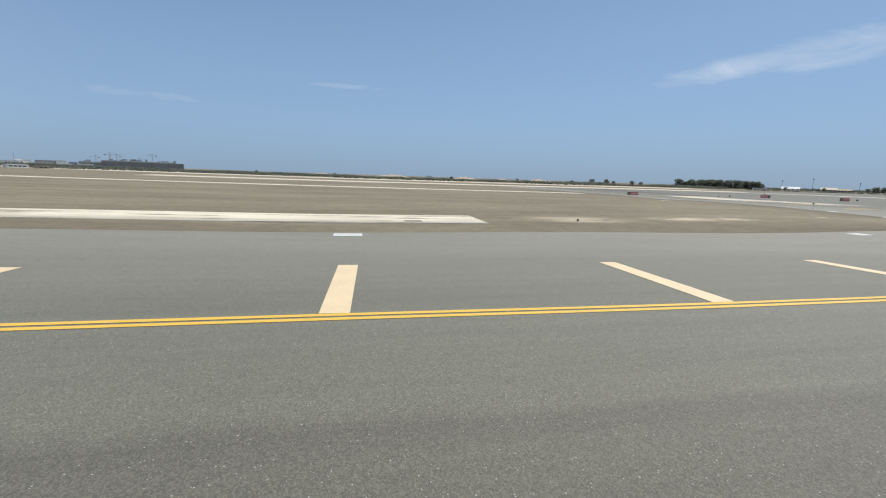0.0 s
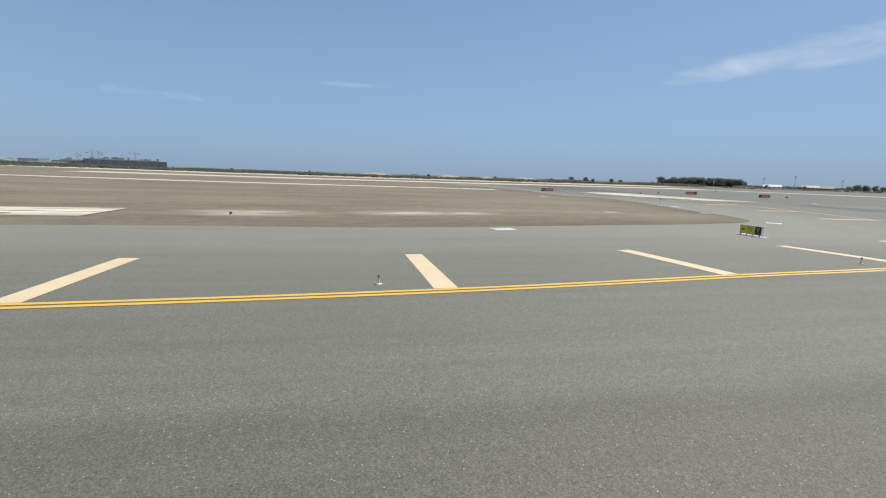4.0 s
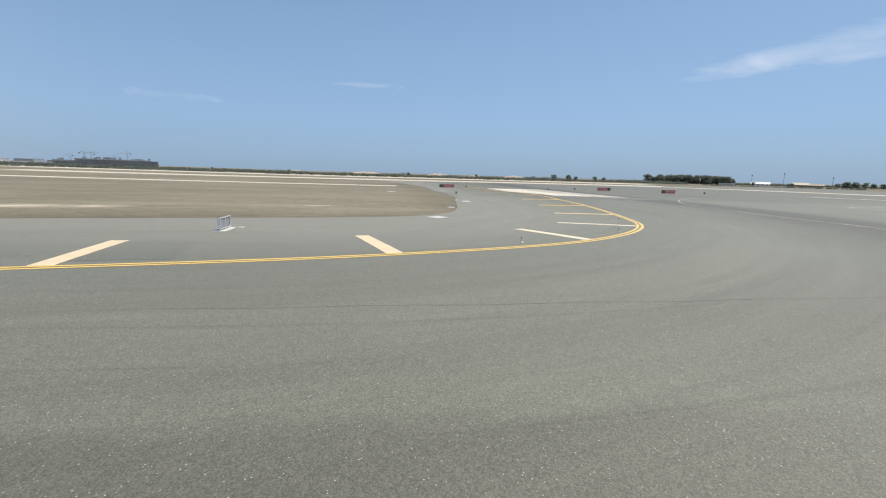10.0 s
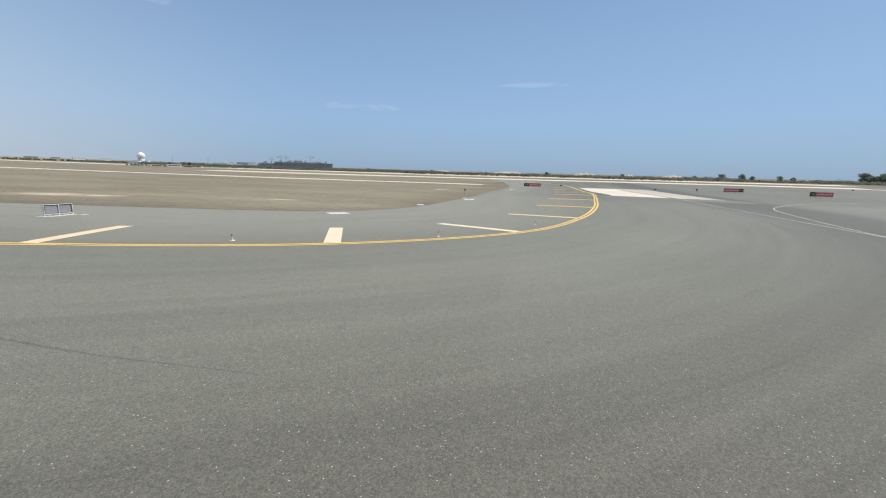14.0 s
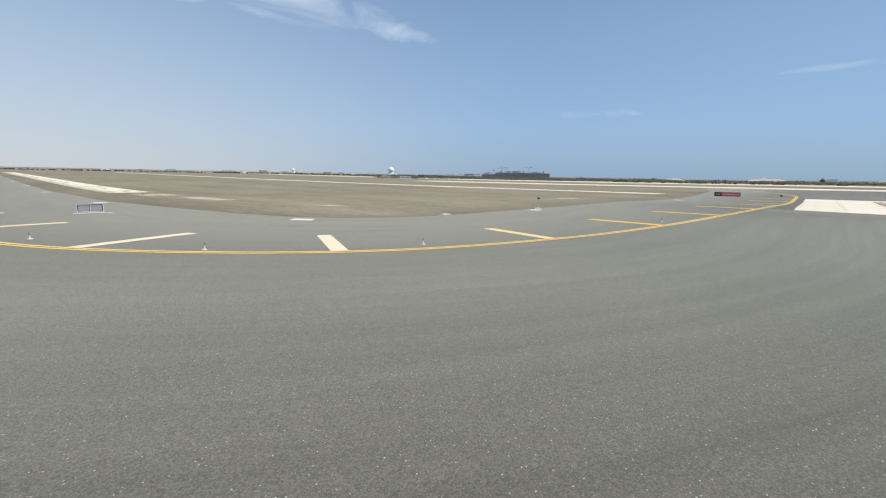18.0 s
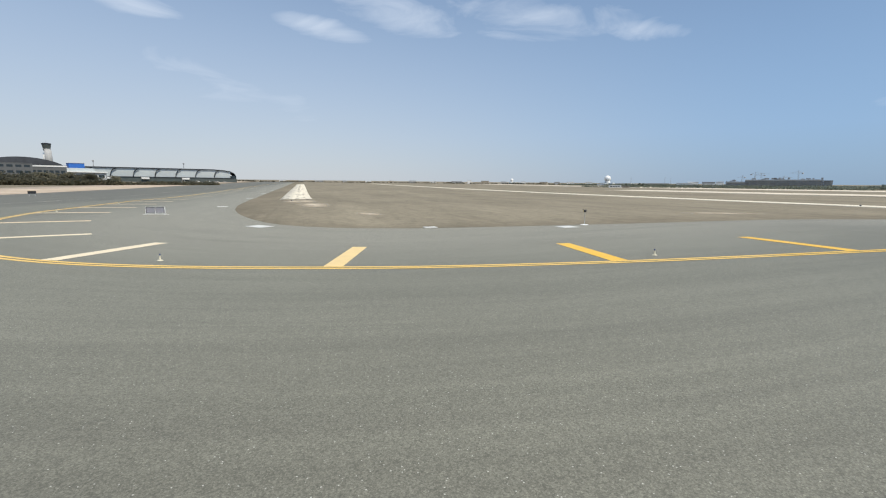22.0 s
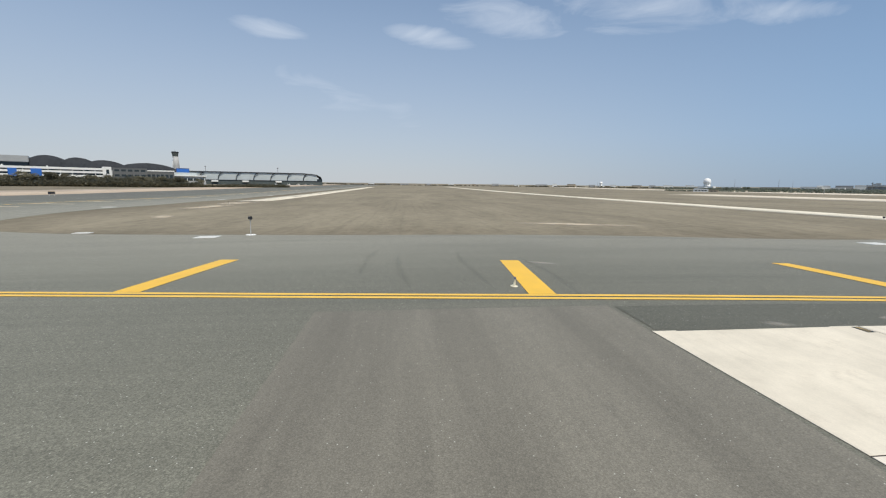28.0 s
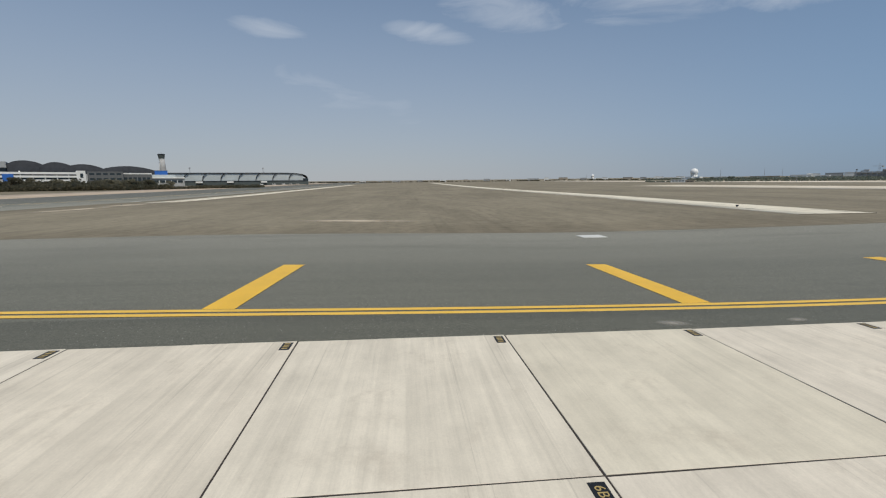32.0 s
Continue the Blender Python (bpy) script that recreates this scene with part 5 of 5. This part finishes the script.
def far_shed(x, y, w, d, h, mat, roof, label):
    """A long low shed with a pitched roof."""
    t = thing("shed", label, "building", pose(x, y, ground_z(x, y), 0, 0, math.degrees(math.atan2(y - 40, x - 110)) - 90), "far sheds")
    part("wall", B(-w / 2, w / 2, -d / 2, d / 2, -0.5, h * 0.45), mat, t)
    bm = bmesh.new()
    rows = []
    for u in (-w / 2 - 0.4, w / 2 + 0.4):
        rows.append([bm.verts.new((u, v, z)) for v, z in ((-d / 2 - 0.5, h * 0.45), (d / 2 + 0.5, h * 0.45), (0, h))])
    a, b = rows
    for k in range(3):
        bm.faces.new((a[k], a[(k + 1) % 3], b[(k + 1) % 3], b[k]))
    bm.faces.new(a)
    bm.faces.new(b)
    bmesh.ops.recalc_face_normals(bm, faces=bm.faces)
    part("roof", bm, roof, t, "sunlit pitched roof")
    for k in range(4):
        u = -w * 0.36 + k * w * 0.24
        part("window", B(u - 0.6, u + 0.6, -d / 2 - 0.04, -d / 2, h * 0.12, h * 0.36), "glass", t)


far_shed(505, 421, 17, 10, 4.2, "wall_white", "wall_white", "white shed with a pitched white roof far across the airfield")
far_shed(528, 396, 14, 11, 4.4, "wall_tan", "pale_sand", "sand-coloured shed with a pale pitched roof far across the airfield")
far_shed(537, 386, 12, 9, 3.6, "wall_tan", "wall_tan", "sand-coloured shed with a tan pitched roof far across the airfield")


def sand_mound(x, y, w, d, h, seed):
    bm = bmesh.new()
    n, grid = 14, []
    for i in range(-n, n + 1):
        row = []
        for j in range(-6, 7):
            u, v = i / n, j / 6
            z = h * max(0.0, 1 - u * u) ** 0.8 * max(0.0, 1 - v * v) * (0.7 + 0.5 * noise.noise(Vector((u * 4, v * 2, seed))))
            row.append(bm.verts.new((x + u * w / 2, y + v * d / 2, ground_z(x, y) - 0.3 + z)))
        grid.append(row)
    for r, q in zip(grid, grid[1:]):
        for k in range(12):
            bm.faces.new((r[k], q[k], q[k + 1], r[k + 1]))
    tagged(part("sand_mound", bm, "tan_sand", smooth=True), "pale heap of bleached sand behind the shrubs", "sand mound", "sand mounds")


for k, (x, y, w, d, h) in enumerate([(186, 742, 40, 24, 5.8), (312, 702, 44, 24, 5.2), (60, 760, 60, 24, 5.0), (-60, 770, 36, 20, 4.6), (250, 730, 26, 18, 4.4)]):
    sand_mound(x, y, w, d, h, k)


def mast(x, y, h, head):
    t = thing("light_mast", "thin grey steel mast far across the airfield", "mast", pose(x, y, ground_z(x, y) - 0.3, 0, 0, 10), "far masts")
    part("pole", lathe(bmesh.new(), [(0.24, 0), (0.13, h)], 8), "steel", t)
    if head:
        part("head", B(-0.75, 0.75, -0.3, 0.3, h - 0.5, h + 0.9, bevel=0.08), "grey", t)


for x, y, h, head in ((-405, 533, 14, 0), (-374, 568, 14, 0), (498, 426, 11, 1), (518, 406, 13.5, 1), (544, 376, 10, 1), (-500, 710, 15, 0), (-290, 600, 9, 1), (-150, 395, 4, 0), (-640, 450, 11, 0)):
    mast(x, y, h, head)


def windsock(x, y):
    t = thing("windsock", "white windsock hanging on a pole", "windsock", pose(x, y, ground_z(x, y), 0, 0, 30))
    part("pole", lathe(bmesh.new(), [(0.12, 0), (0.08, 6.0)], 8), "white", t)
    part("sock", lathe(bmesh.new(), [(0.3, -2.2), (0.5, 0)], 10), "white", t).matrix_basis = pose(0.4, 0, 6.0, 0, -25, 0)


windsock(455, 452)


# ---- vegetation ----
def clump(bm, c, r, n, size, rng, flat=0.75):
    """Leaves scattered through one lump of a crown."""
    for _ in range(n):
        d = Vector((rng.gauss(0, 1), rng.gauss(0, 1), rng.gauss(0, 1))).normalized() * r * rng.uniform(0.45, 1.05)
        p = Vector(c) + Vector((d.x, d.y, d.z * flat))
        a = Vector((rng.gauss(0, 1), rng.gauss(0, 1), rng.gauss(0, 0.7))).normalized() * size * rng.uniform(0.6, 1.3)
        b = a.orthogonal().normalized() * size * rng.uniform(0.4, 0.8)
        v = [bm.verts.new(p + q) for q in (-a, b, a, -b)]
        bm.faces.new(v)


def tree_meshes(seed, h, mat="leaf"):
    rng = random.Random(seed)
    trunk = bmesh.new()
    rod(trunk, (0, 0, -0.4), (0.15, 0.1, h * 0.45), h * 0.035, h * 0.022, 7)
    crown = bmesh.new()
    for k in range(9):
        a = k * math.tau / 9 * 2 + rng.uniform(-0.4, 0.4)
        low = k % 3 == 0
        tip = (math.cos(a) * h * rng.uniform(0.18, 0.36), math.sin(a) * h * rng.uniform(0.18, 0.36), h * (rng.uniform(0.25, 0.42) if low else rng.uniform(0.5, 0.86)))
        rod(trunk, (0.1, 0.05, h * (0.15 if low else 0.38)), tip, h * 0.016, h * 0.005, 5)
        clump(crown, tip, h * rng.uniform(0.18, 0.27), 110, h * 0.05, rng)
    clump(crown, (0, 0, h * 0.78), h * 0.26, 160, h * 0.05, rng)
    return mesh_of("trunk", trunk, "bark"), mesh_of("crown", crown, mat)


KINDS = [tree_meshes(s, 10.0) for s in (1, 2, 3, 4)]
DUSTY = [tree_meshes(s, 10.0, "leaf_dusty") for s in (5, 6, 7)]


def tree(x, y, h, k, label="broad green tree at the edge of the airfield", group="airfield trees", kinds=KINDS):
    t = thing("tree", label, "tree", pose(x, y, ground_z(x, y) - 0.4, 0, 0, k * 77 % 360), group)
    t.scale = (h / 10,) * 3
    for name, me in zip(("trunk", "crown"), kinds[k % len(kinds)]):
        o = new(name, me)
        o.parent = t


rng = random.Random(11)
for k in range(76):
    s = k / 75
    x, y = 429 + 67 * s + rng.uniform(-5, 5), 500 - 51 * s + rng.uniform(-8, 16)
    tree(x, y, rng.uniform(8.4, 11.6) * (1.0 if 0.03 < s < 0.88 else 0.72), k)
for k, (x, y, h) in enumerate([(304, 520, 7.5), (320, 511, 8), (328, 508, 6), (349, 499, 6.5), (358, 494, 5.5), (280, 529, 5), (122, 556, 5.5), (208, 540, 5), (533, 352, 6), (527, 350, 7), (531, 345, 7), (536, 347, 6.5), (525, 355, 5), (538, 341, 6.5), (542, 337, 6), (546, 332, 5.5), (549, 327, 8.5), (553, 321, 9), (501, 380, 4.5), (486, 411, 4.5), (-28, 567, 4.5), (-124, 583, 4.5), (-263, 535, 4), (-359, 514, 5), (-381, 503, 4.5), (-375, 522, 5)]):
    tree(x, y, h, k + 2, "lone green tree among low shrubs", "lone trees")


def shrub_belt(name, line, width, n, size, height, mat, label, seed):
    """Scrub that nobody could count: low bushes of many leaves."""
    rng = random.Random(seed)
    bm = bmesh.new()
    pts = smooth_line(line, 4.0)
    for _ in range(n):
        p = pts[rng.randrange(len(pts))]
        x, y = p.x + rng.uniform(-4, 4), p.y + rng.uniform(-width, width)
        if noise.noise(Vector((x * 0.03, y * 0.03, seed))) < -0.32:
            continue
        h = height * rng.uniform(0.5, 1.15) * (0.7 + 0.6 * noise.noise(Vector((x * 0.02, 0, seed))))
        c = (x, y, ground_z(x, y) + h * 0.4)
        clump(bm, c, h * rng.uniform(0.7, 1.1), 26, size, rng, 0.65)
    return tagged(part(name, bm, mat), label, "shrubs", kind="stuff")


shrub_belt("shrubs", [(-600, 560), (-400, 540), (-200, 520), (0, 510), (180, 500), (340, 465), (405, 428)], 26, 3800, 0.8, 3.5, "leaf", "belt of low dark green shrubs", 1)
shrub_belt("shrubs", [(455, 490), (545, 430), (610, 362), (665, 285), (710, 215)], 12, 800, 0.8, 3.6, "leaf", "low dark shrubs behind far buildings", 9)
shrub_belt("shrubs", [(398, 372), (424, 340), (446, 316), (470, 288)], 7, 130, 0.6, 1.5, "leaf", "sparse low scrub before far buildings", 10)
shrub_belt("shrubs", [(-300, 370), (-240, 388), (-165, 440), (-70, 452)], 10, 280, 0.7, 1.8, "leaf", "low green scrub on pale sand", 2)
shrub_belt("shrubs", [(-20, 425), (60, 425), (140, 420), (230, 400)], 6, 150, 0.6, 1.3, "leaf_dry", "sparse dry scrub on pale sand", 3)
shrub_belt("hedge", [(-95, -252), (-123, -227), (-172, -174), (-198, -140), (-224, -95), (-232, -82)], 8, 1900, 1.1, 7.0, "leaf_dusty", "dense dry brown-green hedge before the terminal", 4)
shrub_belt("hedge", [(-137, -234), (-183, -180), (-210, -146), (-245, -101)], 7, 1000, 1.2, 9.5, "leaf_dusty", "dense dusty green shrubs before the terminal", 5)
shrub_belt("hedge", [(-222, -108), (-248, -76), (-272, -48), (-290, -28)], 6, 420, 0.9, 3.4, "leaf_dusty", "low dusty hedge thinning out along the sand", 8)
shrub_belt("shrubs", [(-960, -120), (-940, 0), (-920, 150), (-860, 350), (-740, 500), (-600, 600)], 20, 420, 1.2, 3.2, "leaf_dry", "far dry scrub along the horizon", 6)
rng = random.Random(21)
for k in range(20):
    s = k / 19
    x, y = -140 - 92 * s + rng.uniform(-4, 4), -200 + 120 * s + rng.uniform(-5, 5)
    tree(x - 14, y - 8, rng.uniform(9.0, 12.5) * (1 - 0.3 * s), k + 1, "dusty green tree in the hedge before the terminal", "hedge trees", DUSTY)


def van(x, y, turn, mat, label):
    t = thing("parked_van", label, "vehicle", pose(x, y, ground_z(x, y), 0, 0, turn), "parked vehicles")
    bm = bmesh.new()
    prof = [(-2.4, 0.35), (2.3, 0.35), (2.45, 0.9), (1.7, 1.15), (1.15, 2.0), (-2.35, 2.05)]
    a = [bm.verts.new((u, -0.95, z)) for u, z in prof]
    b = [bm.verts.new((u, 0.95, z)) for u, z in prof]
    bm.faces.new(a[::-1])
    bm.faces.new(b)
    for k in range(len(prof)):
        j = (k + 1) % len(prof)
        bm.faces.new((a[k], a[j], b[j], b[k]))
    bmesh.ops.recalc_face_normals(bm, faces=bm.faces)
    body = part("body", bm, mat, t)
    part("side_window", B(-2.0, 1.1, -0.965, 0.965, 1.25, 1.8), "glass", body)
    for u in (-1.5, 1.5):
        for v in (-0.9, 0.9):
            w = bmesh.new()
            rod(w, (u, v - 0.11, 0.34), (u, v + 0.11, 0.34), 0.34, 0.34, 14)
            part("wheel", w, "dark", t)


for k, (x, y) in enumerate([(-585, -72), (-580, -82), (-573, -95), (-590, -62), (-567, -112)]):
    van(x, y, 70 + k * 8, "wall_white" if k % 3 else "wall_grey", "white service van parked by the pier" if k % 3 else "grey service van parked by the pier")
for k, (x, y) in enumerate([(392, 478), (402, 474)]):
    van(x, y, -30 + k * 10, "wall_white", "white service van parked by the trees")


# ---- concrete slabs ----
def slabs():
    lean, tilt, w, j = -0.018, 0.022, 5.3, 0.016
    ys = [96.87, 103.0, 108.15, 113.25] + [113.25 + 5.05 * k for k in range(1, 10)]

    def corner(c, y):
        return Vector((126.93 + lean * (y - 97) + c * w, y - 0.03 + tilt * c * w, 0))

    deck = tagged(part("slab_joints", sheet([corner(0, y) for y in ys[1:]], [corner(4, y) for y in ys[1:]], 4, 0.003), "sealant"), "dark joint sealant between concrete slabs", "concrete pavement", kind="structure")
    tagged(part("slab_joints", sheet([corner(0, y) for y in ys[:2]], [corner(4, y) for y in ys[:2]], 4, 0.003), "sealant"), "dark joint sealant between concrete slabs", "concrete pavement", kind="structure")
    me = {}
    for r, (y0, y1) in enumerate(zip(ys, ys[1:])):
        key = round(y1 - y0, 2)
        if key not in me:
            bm = bmesh.new()
            dy, dx = (y1 - y0) / 2 - j, w / 2 - j
            top = [bm.verts.new((u + lean * v, v + tilt * u, 0.012)) for u, v in ((-dx, -dy), (dx, -dy), (dx, dy), (-dx, dy))]
            low = [bm.verts.new(v.co + Vector((0, 0, -0.1))) for v in top]
            f = bm.faces.new(top)
            for k in range(4):
                bm.faces.new((top[k], low[k], low[(k + 1) % 4], top[(k + 1) % 4]))
            bmesh.ops.bevel(bm, geom=list(f.edges), offset=0.006, segments=1, affect="EDGES")
            bmesh.ops.recalc_face_normals(bm, faces=bm.faces)
            me[key] = mesh_of("slab", bm, "slab")
        for c in range(4):
            mid = (corner(c, y0) + corner(c + 1, y1)) / 2
            o = new("slab", me[key])
            o.parent = deck
            place = ground_pose(mid.x, mid.y)
            place.translation.z = sum(ground_z(*corner(c + a, y).xy) for a in (0, 1) for y in (y0, y1)) / 4
            o.matrix_basis = place
            if c < 2 and r < 9:
                # code plate at the slab's corner
                p = corner(c, y1) + Vector((0.34, -0.19, 0))
                at = place @ Vector((*(place.inverted() @ Vector((p.x, p.y, place.translation.z))).xy, 0.016))
                plate = thing("slab_number", "small black painted slab number with yellow characters", "pavement number", Matrix.Translation(at) @ place.to_3x3().to_4x4(), "slab numbers")
                part("plate", B(-0.22, 0.22, -0.115, 0.115, -0.003, 0.003), "sign_black", plate)
                if c == 1 and r < 4:
                    letters("6B%d" % (12 - r), 0.2, "code_paint", plate, pose(0, 0, 0.005))
                else:
                    for k in range(4):
                        part("lettering", B(-0.17 + k * 0.095, -0.125 + k * 0.095, -0.065, 0.065, 0.003, 0.006), "code_paint", plate, "yellow writing bar")


slabs()
